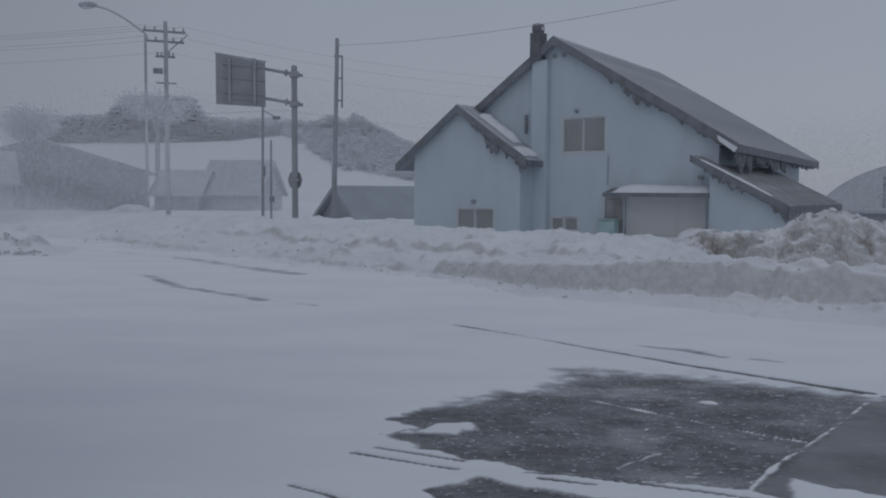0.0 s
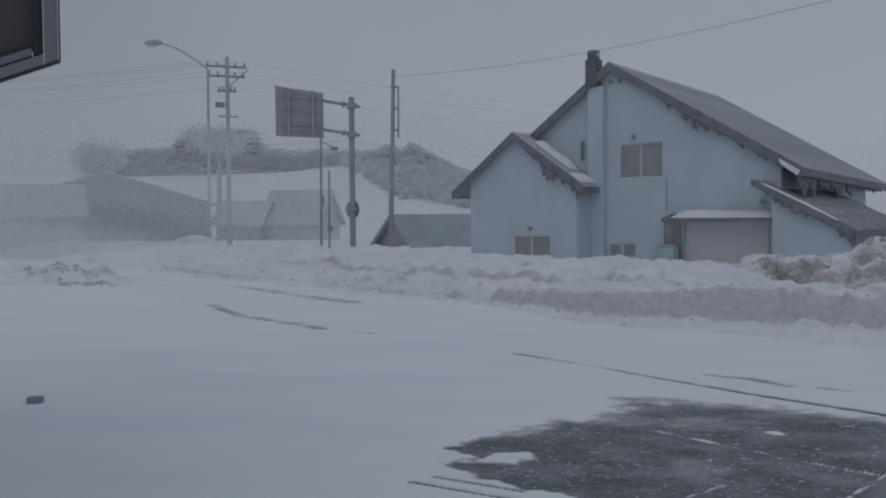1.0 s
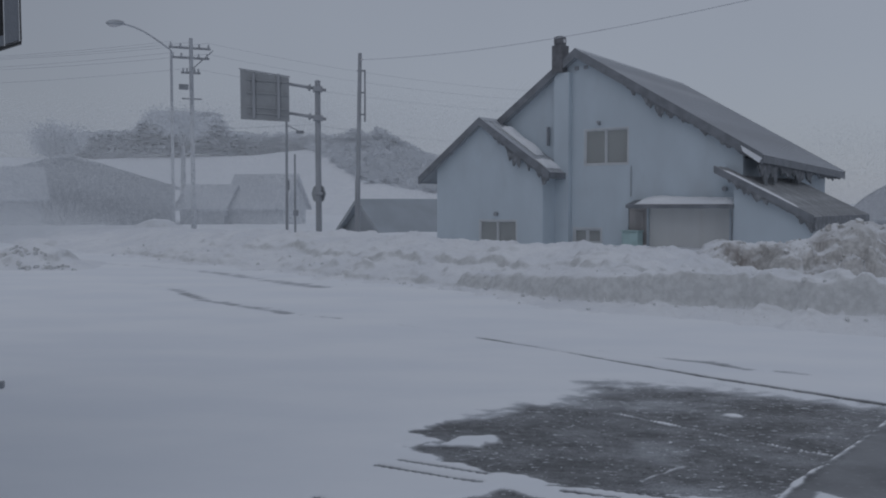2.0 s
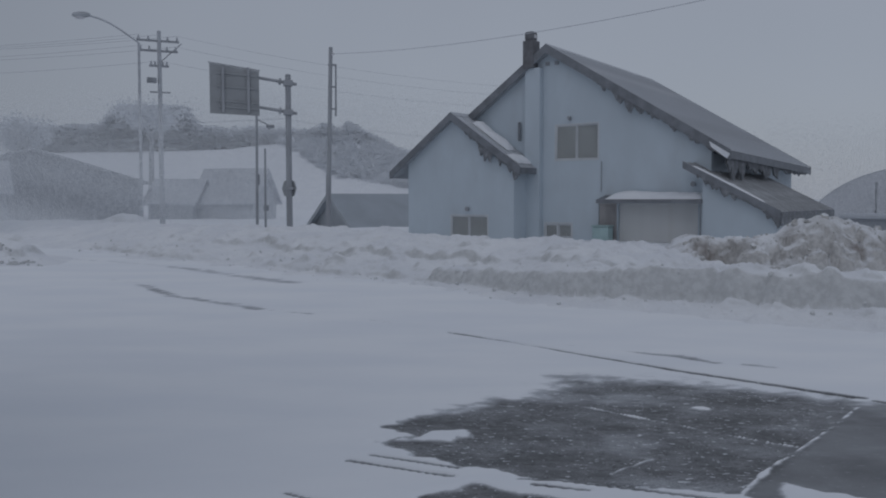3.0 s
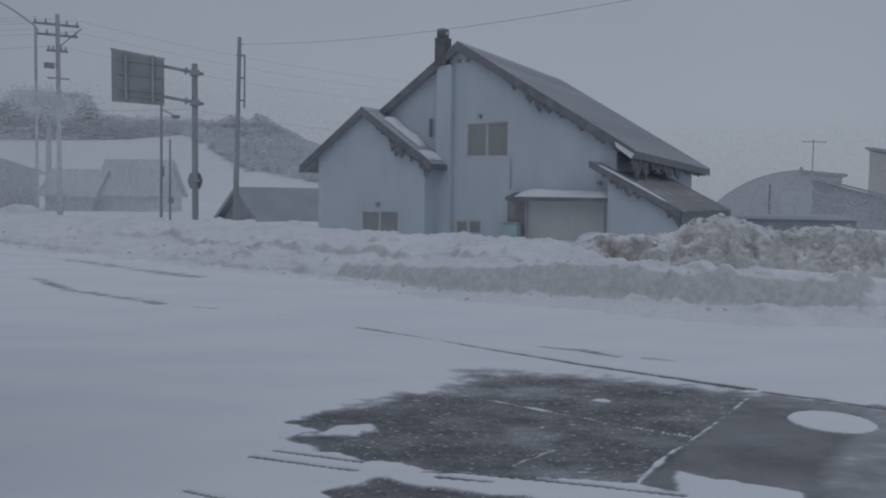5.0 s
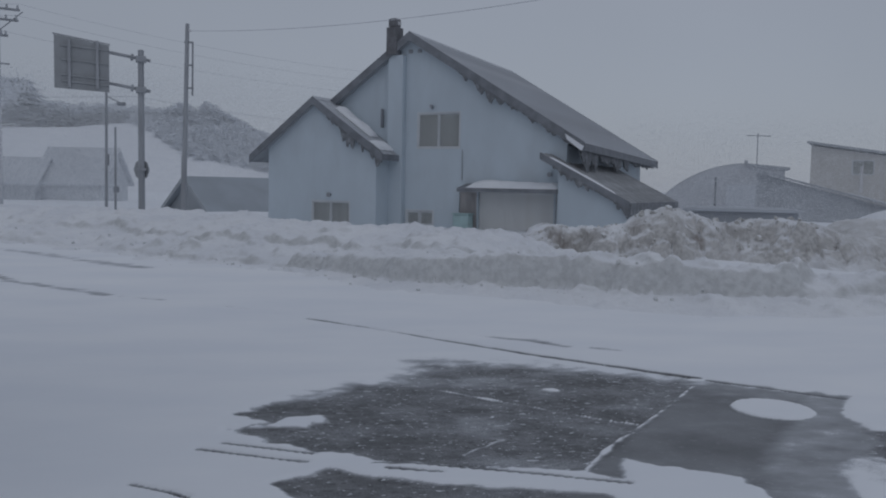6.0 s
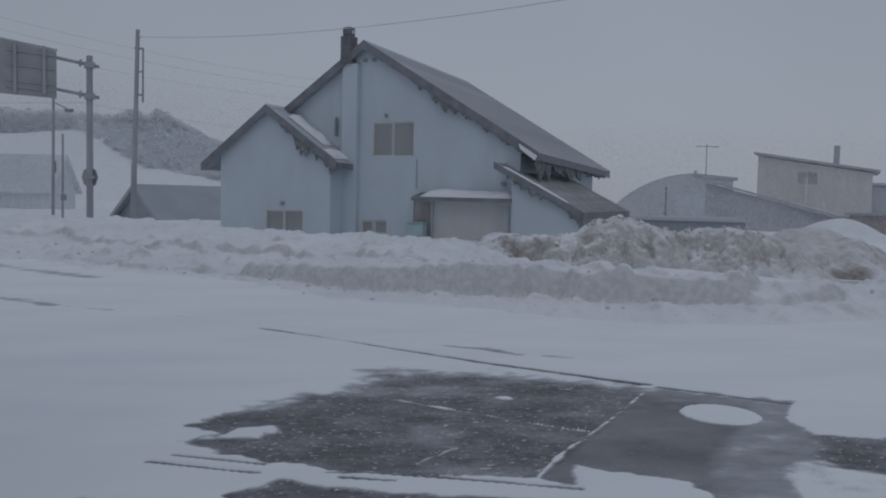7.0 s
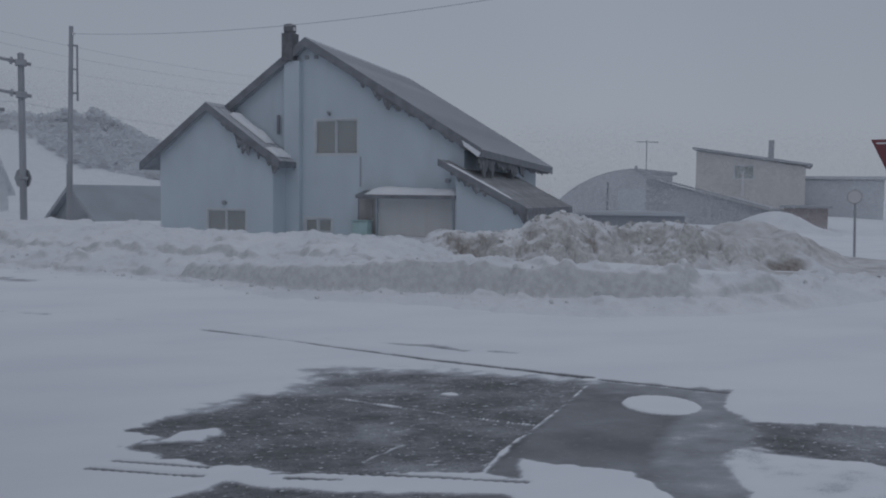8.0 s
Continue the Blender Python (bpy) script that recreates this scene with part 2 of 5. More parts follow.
M_LEAN = material("streaked_sheet_roof", (0.36, 0.37, 0.385), 0.8, vary=0.18, scale=3.0, fine=14, stain=(0.55, 0.57, 0.59), stain_amount=0.7, stain_scale=2.2, bump=0.4)
M_BRICK = material("sooty_brick", (0.172, 0.175, 0.187), 0.85, vary=0.2, scale=5.0, fine=40)
M_PVC = material("white_window_frame", (0.60, 0.625, 0.645), 0.5, vary=0.06)
M_BLIND = material("drawn_curtain", (0.66, 0.70, 0.705), 0.9, vary=0.08, scale=3.0, streak=8.0)
M_GLASS = glass_material()
M_SHUTTER = material("cream_shutter", (0.73, 0.74, 0.74), 0.7, vary=0.06, scale=1.2, stain=(0.54, 0.53, 0.51), stain_amount=0.4, streak=3.0)
M_BROWN = material("brown_door", (0.40, 0.385, 0.385), 0.7, vary=0.15, scale=3.0, streak=3.0)
M_TEAL = material("teal_plastic", (0.40, 0.54, 0.545), 0.5, vary=0.1)
M_DARK_BOARD = material("dark_board_and_ice", (0.19, 0.20, 0.217), 0.75, vary=0.25, scale=4.0, fine=20, bump=0.4, stain=(0.36, 0.38, 0.40), stain_amount=0.6, stain_scale=6.0)
M_GALV = material("galvanised_steel", (0.37, 0.385, 0.41), 0.55, metal=0.1, vary=0.15, scale=4.0, streak=5.0)
M_SIGNBACK = material("sign_back_sheet", (0.33, 0.345, 0.36), 0.7, metal=0.0, vary=0.08, scale=2.0)
# poles, fittings and wires: storm haze is put into these pale base colours
M_CONC = material("hazed_pole_concrete", (0.45, 0.47, 0.50), 0.85, vary=0.08, scale=3.0)
M_FIT = material("hazed_line_fittings", (0.32, 0.335, 0.36), 0.7, vary=0.12)
M_WIRE = material("hazed_line_wire", (0.54, 0.56, 0.60), 0.7, vary=0.1, bump=0)
# far buildings: base colours paled to stand in for haze
M_HAZE_DARK = material("hazed_dark_cladding", (0.37, 0.39, 0.42), 0.85, vary=0.05, scale=0.4, fine=8)
M_HAZE_WALL = material("hazed_pale_wall", (0.51, 0.535, 0.57), 0.85, vary=0.05, scale=0.5, fine=8)
M_HAZE_ROOF = material("hazed_snowy_roof", (0.51, 0.535, 0.575), 0.8, vary=0.05, scale=0.4, fine=8)
M_SHED_WALL = material("grey_shed_board", (0.41, 0.435, 0.46), 0.8, vary=0.07, scale=0.8)
M_SHED_ROOF = material("slate_blue_sheet_roof", (0.385, 0.422, 0.46), 0.7, vary=0.08, scale=0.8)
M_BEIGE = material("beige_siding", (0.575, 0.565, 0.55), 0.8, vary=0.04, scale=0.7, fine=10, stain=(0.48, 0.475, 0.47), stain_amount=0.3, streak=3.0)
# hut and store, paled for haze in the same way
M_HUT = material("hazed_brown_board", (0.33, 0.29, 0.29), 0.85, vary=0.08, scale=1.5)
M_STORE = material("hazed_store_sheet", (0.49, 0.505, 0.535), 0.85, vary=0.05, scale=0.5, fine=8)
M_RED = material("red_sign_face", (0.175, 0.050, 0.060), 0.6, vary=0.1)
M_WHITE = material("white_sign_edge", (0.62, 0.62, 0.64), 0.5, vary=0.06)
M_ALU = material("grey_aluminium", (0.20, 0.215, 0.24), 0.5, metal=0.3, vary=0.08)
M_BLACK = material("black_trim", (0.02, 0.021, 0.024), 0.55, vary=0.2)
M_PANEL = material("dull_brown_panel", (0.075, 0.072, 0.068), 0.6, vary=0.12, scale=2.0)
# bark and needles of distant trees, their colour paled for haze
M_BARK = material("hazed_bark", (0.34, 0.355, 0.38), 0.9, vary=0.06, scale=3.0)
M_NEEDLE = hazed_foliage()
# lamp post with haze in its base colour
M_LAMP_POST = material("hazed_lamp_post", (0.46, 0.48, 0.51), 0.8, vary=0.08)
M_HILL = snow_material("hill_snow")


# ---------------------------------------------------------------- small builders
def finish(name, bm, mat, parent=None, label="", smooth=False):
    me = bpy.data.meshes.new(name)
    bmesh.ops.recalc_face_normals(bm, faces=bm.faces)
    bm.to_mesh(me)
    bm.free()
    me.materials.append(mat)
    if smooth:
        for f in me.polygons:
            f.use_smooth = True
    ob = new(name, me)
    if parent is not None:
        ob.parent = parent
    if label:
        tagged(ob, label)
    return ob


def part(name, bm, mat, parent, label="", smooth=False):
    """One mesh under a thing or under one of its parts."""
    return finish(name, bm, mat, parent, label, smooth)


def thing(name, m, label, category, group="", kind=""):
    ob = new(name)
    ob.matrix_world = m
    ob.empty_display_size = 0.2
    return tagged(ob, label, category, group, kind)


def box(bm, x0, x1, y0, y1, z0, z1, bevel=0.0):
    r = bmesh.ops.create_cube(bm, size=1.0, matrix=Matrix.Translation(((x0 + x1) / 2, (y0 + y1) / 2, (z0 + z1) / 2)) @ Matrix.Diagonal((abs(x1 - x0), abs(y1 - y0), abs(z1 - z0), 1)))
    if bevel:
        es = list({e for v in r["verts"] for e in v.link_edges})
        bmesh.ops.bevel(bm, geom=es, offset=bevel, segments=2, affect="EDGES", profile=0.6)
    return bm


def tube(bm, a, b, r0, r1=None, sides=10):
    """A tapered round bar from a to b."""
    a, b = Vector(a), Vector(b)
    d = b - a
    m = Matrix.Translation((a + b) / 2) @ d.to_track_quat("Z", "Y").to_matrix().to_4x4()
    bmesh.ops.create_cone(bm, cap_ends=True, segments=sides, radius1=r0, radius2=r0 if r1 is None else r1, depth=d.length, matrix=m)
    return bm


def bent(bm, points, r, sides=8):
    for a, b in zip(points, points[1:]):
        tube(bm, a, b, r, r, sides)
    return bm


def slab(bm, poly, vec):
    """A polygon pushed along vec into a solid."""
    lo = [bm.verts.new(p) for p in poly]
    hi = [bm.verts.new(Vector(p) + Vector(vec)) for p in poly]
    bm.faces.new(lo)
    bm.faces.new(hi[::-1])
    for i in range(len(poly)):
        j = (i + 1) % len(poly)
        bm.faces.new((lo[i], hi[i], hi[j], lo[j]))
    return bm


def walled(bm, outline, holes, y0, y1):
    """An upright wall in the xz plane from y0 to y1 thick, with openings through it (x0, x1, z0, z1)."""
    loops = [outline] + [[(a, c), (b, c), (b, d), (a, d)] for a, b, c, d in holes]
    edges = []
    for lp in loops:
        vs = [bm.verts.new((x, y0, z)) for x, z in lp]
        edges += [bm.edges.new((vs[i], vs[(i + 1) % len(vs)])) for i in range(len(vs))]
    bmesh.ops.triangle_fill(bm, use_beauty=True, use_dissolve=False, edges=edges)
    faces = list(bm.faces)
    ext = bmesh.ops.extrude_face_region(bm, geom=faces)
    bmesh.ops.translate(bm, vec=(0, y1 - y0, 0), verts=[g for g in ext["geom"] if isinstance(g, bmesh.types.BMVert)])
    return bm


def one(fn, *a, **k):
    """A new bmesh that holds one such solid."""
    return fn(bmesh.new(), *a, **k)


class Lattice:
    """Smooth value noise on a seeded lattice."""

    def __init__(self, seed, n=256):
        self.n, self.g = n, np.random.RandomState(seed).rand(n, n)

    def at(self, x, y):
        xi, yi = np.floor(x).astype(int), np.floor(y).astype(int)
        fx, fy = x - xi, y - yi
        fx, fy = fx * fx * (3 - 2 * fx), fy * fy * (3 - 2 * fy)
        g, n = self.g, self.n
        a, b = g[xi % n, yi % n], g[(xi + 1) % n, yi % n]
        c, d = g[xi % n, (yi + 1) % n], g[(xi + 1) % n, (yi + 1) % n]
        return (a * (1 - fx) + b * fx) * (1 - fy) + (c * (1 - fx) + d * fx) * fy

    def fbm(self, x, y, octaves=4):
        """From about -0.5 to 0.5."""
        s, amp, tot = 0, 1.0, 0
        for o in range(octaves):
            s = s + amp * (self.at(x * 2**o + 17.3 * o, y * 2**o + 5.1 * o) - 0.5)
            tot += amp
            amp *= 0.5
        return s / tot * 1.6


LAT = Lattice(3)


def smooth(x, lo, hi):
    t = np.clip((x - lo) / (hi - lo), 0, 1)
    return t * t * (3 - 2 * t)


def sheet(name, xs, ys, fn, mat, values=None, parent=None, to_world=None):
    """A grid over xs by ys with heights from fn; values(x, y) becomes the cover attribute."""
    X, Y = np.meshgrid(xs, ys, indexing="ij")
    WX, WY = (X, Y) if to_world is None else to_world(X, Y)
    Z = fn(WX, WY)
    co = np.stack([WX, WY, Z], -1).reshape(-1, 3)
    nx, ny = X.shape
    i = np.arange((nx - 1) * (ny - 1))
    a = (i // (ny - 1)) * ny + i % (ny - 1)
    quads = np.stack([a, a + ny, a + ny + 1, a + 1], -1)
    me = bpy.data.meshes.new(name)
    me.from_pydata(co.tolist(), [], quads.tolist())
    if values is not None:
        me.attributes.new("cover", "FLOAT", "POINT").data.foreach_set("value", values(WX, WY).ravel().astype(np.float32))
    me.materials.append(mat)
    me.polygons.foreach_set("use_smooth", np.ones(len(me.polygons), dtype=bool))
    me.update()
    ob = new(name, me)
    if parent is not None:
        ob.parent = parent
    return ob


def steps(fine0, fine1, step, lo, hi, ratio=1.09):
    """Grid lines: even between fine0 and fine1, ever wider out to lo and hi."""
    mid = list(np.arange(fine0, fine1 + step / 2, step))
    out, d = [], step
    v = mid[-1]
    while v < hi:
        d *= ratio
        v += d
        out.append(v)
    back, d, v = [], step, mid[0]
    while v > lo:
        d *= ratio
        v -= d
        back.append(v)
    return np.array(back[::-1] + mid + out)


# ---------------------------------------------------------------- the ground
# Road frame: s runs along the road to the near right, n away from the camera across it.
RS, RN = (0.72, -0.694), (0.694, 0.72)


def road(x, y):
    return x * RS[0] + y * RS[1], x * RN[0] + y * RN[1]


def from_road(s, n):
    return s * RS[0] + n * RN[0], s * RS[1] + n * RN[1]


def inside(x, y, poly):
    """Signed distance to a closed outline, negative within."""
    d = np.full(x.shape, 1e9)
    odd = np.zeros(x.shape, bool)
    for (ax, ay), (bx, by) in zip(poly, poly[1:] + poly[:1]):
        ex, ey = bx - ax, by - ay
        t = np.clip(((x - ax) * ex + (y - ay) * ey) / (ex * ex + ey * ey), 0, 1)
        d = np.minimum(d, np.hypot(x - ax - t * ex, y - ay - t * ey))
        cross = (ay > y) != (by > y)
        odd ^= cross & (x < ex * (y - ay) / (ey if abs(ey) > 1e-9 else 1e-9) + ax)
    return np.where(odd, -d, d)


def along(x, y, line, w0, w1):
    """Distance to a run of segments, less a half width that goes from w0 to w1."""
    d, k = np.full(x.shape, 1e9), len(line) - 1
    for i, ((ax, ay), (bx, by)) in enumerate(zip(line, line[1:])):
        ex, ey = bx - ax, by - ay
        t = np.clip(((x - ax) * ex + (y - ay) * ey) / (ex * ex + ey * ey), 0, 1)
        d = np.minimum(d, np.hypot(x - ax - t * ex, y - ay - t * ey) - (w0 + (w1 - w0) * (i + t) / k))
    return d


BARE = [(-0.50, 6.20), (-0.25, 6.46), (0.13, 6.82), (0.32, 7.12), (0.70, 7.25), (0.87, 7.72), (1.00, 8.0), (2.17, 7.76), (3.35, 7.08), (3.96, 6.57),
        (4.34, 6.40), (4.05, 5.9), (3.90, 5.42), (4.5, 5.28), (5.6, 4.6), (5.4, 3.5), (4.1, 4.32), (3.40, 4.83), (3.12, 4.5), (2.84, 3.8), (2.52, 4.0),
        (2.45, 4.60), (2.15, 4.84), (1.92, 4.98), (1.80, 4.64), (1.34, 4.84), (0.60, 5.06), (0.10, 5.24), (-0.23, 5.47), (-0.54, 5.80), (-0.30, 5.95)]
LOW_BARE = [(-0.25, 4.74), (0.11, 4.93), (0.36, 4.78), (0.75, 4.68), (1.6, 4.42), (1.9, 3.6), (0.2, 3.9)]
RIGHT_SNOW = [(3.36, 4.82), (4.1, 4.30), (4.6, 3.7), (3.3, 3.6), (3.05, 4.3)]
SNOW_TONGUE = [(-0.40, 5.86), (-0.14, 6.02), (0.04, 6.10), (0.05, 5.98), (-0.04, 5.84)]


def cover_at(x, y):
    """How much snow lies: 0 bare, 1 deep."""
    wob = LAT.fbm(x * 1.3, y * 2.6, 5) * 0.30 + LAT.fbm(x * 7 + 40, y * 8, 4) * 0.16
    fine = LAT.fbm(x * 10 + 7, y * 10, 3) * 0.055
    soft = 0.06 + 0.52 * smooth(y, 6.2, 7.6)
    bare = smooth(inside(x, y, BARE) + fine + wob * (0.35 + 0.75 * smooth(y, 5.6, 7.4)), -soft, soft)
    bare = np.minimum(bare, smooth(inside(x, y, LOW_BARE) + wob * 0.3, -0.04, 0.04))
    bare = np.maximum(bare, 0.8 * (1 - smooth(inside(x, y, SNOW_TONGUE) + wob * 0.25 + fine * 1.4, -0.05, 0.06)))
    thin = 1 - smooth(inside(x, y, RIGHT_SNOW) + wob * 0.9 + fine * 2, -0.12, 0.14)
    bare = bare * (1 - thin) + 0.60 * thin
    # snow caught in the joints, and on the iron cover
    gaps = 0.05 * np.maximum(0, LAT.fbm(x * 2.1 + 31, y * 2.1, 3))
    frost = np.maximum.reduce([
        1 - smooth(along(x, y, [(3.38, 7.05), (3.29, 6.93), (2.76, 6.25), (2.30, 5.68), (1.96, 5.29), (1.77, 5.02), (1.52, 4.66)], 0.002, 0.008) + gaps * 0.14 + wob * 0.04 + fine * 0.28, -0.010, 0.014),
        1 - smooth(along(x, y, [(2.30, 5.68), (1.96, 5.29), (1.80, 5.06)], -0.006, 0.010) + wob * 0.10 + fine * 0.5, -0.010, 0.014),
        1 - smooth(np.hypot((x - 3.36) / 1.3, y - 7.06) - 0.06 + wob * 0.2, -0.03, 0.03),
        0.85 * (1 - smooth(along(x, y, [(0.60, 7.21), (0.86, 6.97), (1.11, 6.75), (1.42, 6.46), (1.72, 6.20), (2.00, 5.94), (2.29, 5.72)], 0.003, 0.006) + gaps * 0.22 + wob * 0.03 + fine * 0.28, -0.008, 0.014)),
        0.6 * (1 - smooth(along(x, y, [(0.95, 5.17), (1.26, 5.45)], 0.001, 0.004) + fine * 0.1, -0.004, 0.014)),
        0.7 * (1 - smooth(np.hypot((x - 1.95) / 1.2, y - 6.78) - 0.035 + fine, -0.02, 0.03)),
        0.7 * (1 - smooth(np.hypot((x - 2.55) / 1.2, y - 6.42) - 0.03 + fine, -0.02, 0.03)),
        1 - smooth(np.hypot(x - 3.51, y - 6.06) - 0.305 + fine * 0.15, -0.012, 0.012)])
    bare = np.maximum(bare, frost)
    # grey veil of thin snow beyond the iron cover
    veil = 0.29 * (1 - smooth(along(x, y, [(4.12, 6.25), (3.72, 5.6), (3.42, 5.2), (2.78, 4.25)], 0.14, 0.24) + wob * 0.22, 0.0, 0.26))
    veil = np.maximum(veil, 0.22 * (1 - smooth(np.hypot((x - 1.15) / 0.35, (y - 5.75) / 0.5) + wob, 0.3, 1.2)))
    veil = np.maximum(veil, np.clip(0.03 + 0.17 * smooth(y, 6.0, 7.5) + 0.34 * LAT.fbm(x * 0.8 + 5, y * 2.0, 4), 0, 0.32))
    veil = np.maximum(veil, 0.22 * smooth(x + 0.4 * wob, 3.85, 4.25))
    bare = np.maximum(bare, veil)
    # wheel-worn grooves where the wind lays the road open, and one joint's painted shadow
    for line, w0, w1, depth, blur in (
            ([(-0.10, 10.58), (0.20, 10.31), (0.68, 9.80), (1.34, 9.08), (2.08, 8.29), (3.38, 7.12)], 0.012, 0.046, 1.9, 0.8),
            ([(3.44, 7.03), (3.85, 6.71), (4.30, 6.32)], 0.026, 0.012, 1.7, 0.8),
            # shadow beside the snow-filled joint, drawn as a thin bare line
            ([(0.59, 7.19), (1.02, 6.79), (1.42, 6.50), (1.73, 6.25), (1.95, 5.91), (2.28, 5.69)], 0.002, 0.006, 0.9, 0.7),
            ([(-0.69, 5.37), (-0.03, 5.07)], 0.016, 0.016, 1.9, 0.9), ([(-0.56, 5.49), (0.01, 5.23)], 0.012, 0.017, 1.9, 0.9),
            ([(0.37, 5.03), (0.62, 5.0), (1.33, 4.74), (1.79, 4.55)], 0.014, 0.020, 1.9, 0.9),
            ([(0.45, 4.93), (0.75, 4.83)], 0.018, 0.012, 1.9, 0.9), ([(-0.97, 4.76), (-0.75, 4.63), (-0.64, 4.54)], 0.010, 0.016, 1.9, 0.9),
            ([(-10.6, 23.4), (-8.16, 21.73), (-6.4, 20.22), (-4.73, 18.35), (-3.23, 16.8)], 0.18, 0.30, 0.66, 8.0), ([(-8.4, 18.9), (-6.14, 16.48), (-4.91, 14.58), (-4.13, 13.87), (-2.98, 12.82)], 0.05, 0.20, 0.68, 5.0),
            ([(-6.3, 16.62), (-5.6, 15.75), (-4.91, 14.70)], 0.02, 0.05, 1.1, 1.6), ([(-4.3, 14.0), (-3.4, 13.2)], 0.03, 0.04, 0.9, 1.6),
            ([(-2.75, 12.62), (-2.08, 12.22)], 0.035, 0.02, 1.2, 1.0), ([(-1.26, 11.66), (-0.84, 11.28)], 0.022, 0.02, 1.2, 0.9), ([(-0.75, 11.2), (-0.42, 10.88)], 0.016, 0.016, 1.0, 0.9),
            ([(1.15, 9.72), (1.71, 9.39), (1.99, 9.19)], 0.0, 0.04, 0.72, 4.0), ([(1.95, 9.22), (2.33, 9.0), (2.62, 8.67)], 0.05, 0.08, 0.80, 4.0), ([(2.88, 8.57), (3.13, 8.42)], 0.06, 0.05, 0.76, 4.0)):
        edge = (0.010 + 0.012 * np.hypot(x, y) / 6) * blur
        far = smooth(np.hypot(x, y), 7.5, 14)
        d = along(x, y, line, w0, w1) + wob * (0.02 + 0.30 * far) * (1 + 0.8 * (blur > 3))
        bare = np.minimum(bare, 1 - depth * (1 - smooth(d, -edge, edge)))
    return bare


def ground_height(x, y):
    s, n = road(x, y)
    c = cover_at(x, y)
    near = 1 - smooth(np.hypot(x, y), 30, 90)
    z = 0.022 * c + near * 0.03 * c * (LAT.fbm(x * 0.5, y * 0.8, 4) + 0.3) * smooth(np.hypot(x, y), 6, 14)
    lot = smooth(n, 13, 17) * smooth(-s, 2, 6)
    z = z + lot * (0.22 + 0.12 * LAT.fbm(x * 0.3, y * 0.3, 3))
    return z - 3.0 * smooth(np.hypot(x, y), 500, 2500)


def lane_at(x, y):
    """1 on the smoother strip of newer asphalt beyond the joint."""
    wave = 0.05 * LAT.fbm(x * 3, y * 3, 3)
    right = ((x - 2.78) * 2.0 - (y - 4.25) * 1.34) / 2.41
    return smooth(((x - 1.54) * 2.44 - (y - 4.67) * 1.84) / 3.06 + wave, -0.02, 0.06) * (1 - smooth(right + 5 * wave, 0.1, 0.3))


ground = sheet("ground", steps(-0.9, 4.9, 0.022, -1500, 1500, 1.035), steps(4.1, 11.4, 0.0235, -1500, 1500, 1.022), ground_height, M_GROUND, cover_at)
ground.data.attributes.new("lane", "FLOAT", "POINT")
flat = np.empty(3 * len(ground.data.vertices), dtype=np.float32)
ground.data.vertices.foreach_get("co", flat)
ground.data.attributes["lane"].data.foreach_set("value", lane_at(flat[0::3].astype(float), flat[1::3].astype(float)).astype(np.float32))
tagged(ground, "flat road under blown snow with bare grey asphalt patches", "ground", kind="structure")


# ---------------------------------------------------------------- ploughed snow
def chunks(x, y, size, seed):
    """Broken blocks: one tilted level for each cell of a jittered grid, with the distance to the cell's border."""
    g = np.random.RandomState(seed).rand(64, 64, 5)
    u, v = x / size, y / size
    iu, iv = np.floor(u).astype(int), np.floor(v).astype(int)
    best, second, level = np.full(x.shape, 9.0), np.full(x.shape, 9.0), np.zeros(x.shape)
    for du in (-1, 0, 1):
        for dv in (-1, 0, 1):
            c = g[(iu + du) % 64, (iv + dv) % 64]
            ex, ey = u - (iu + du + c[..., 0]), v - (iv + dv + c[..., 1])
            d = np.hypot(ex, ey)
            here = d < best
            second = np.where(here, best, np.minimum(second, d))
            level = np.where(here, c[..., 2] - 0.5 + (c[..., 3] - 0.5) * ex + (c[..., 4] - 0.5) * ey, level)
            best = np.where(here, d, best)
    return level, second - best


def bank_front(s):
    """Where the foot of the ploughed bank lies across the road."""
    return 11.45 + 0.25 * np.sin(s * 0.9) + 0.20 * np.maximum(0, s + 5.5) ** 2 - 0.02 * np.maximum(0, -s - 30)


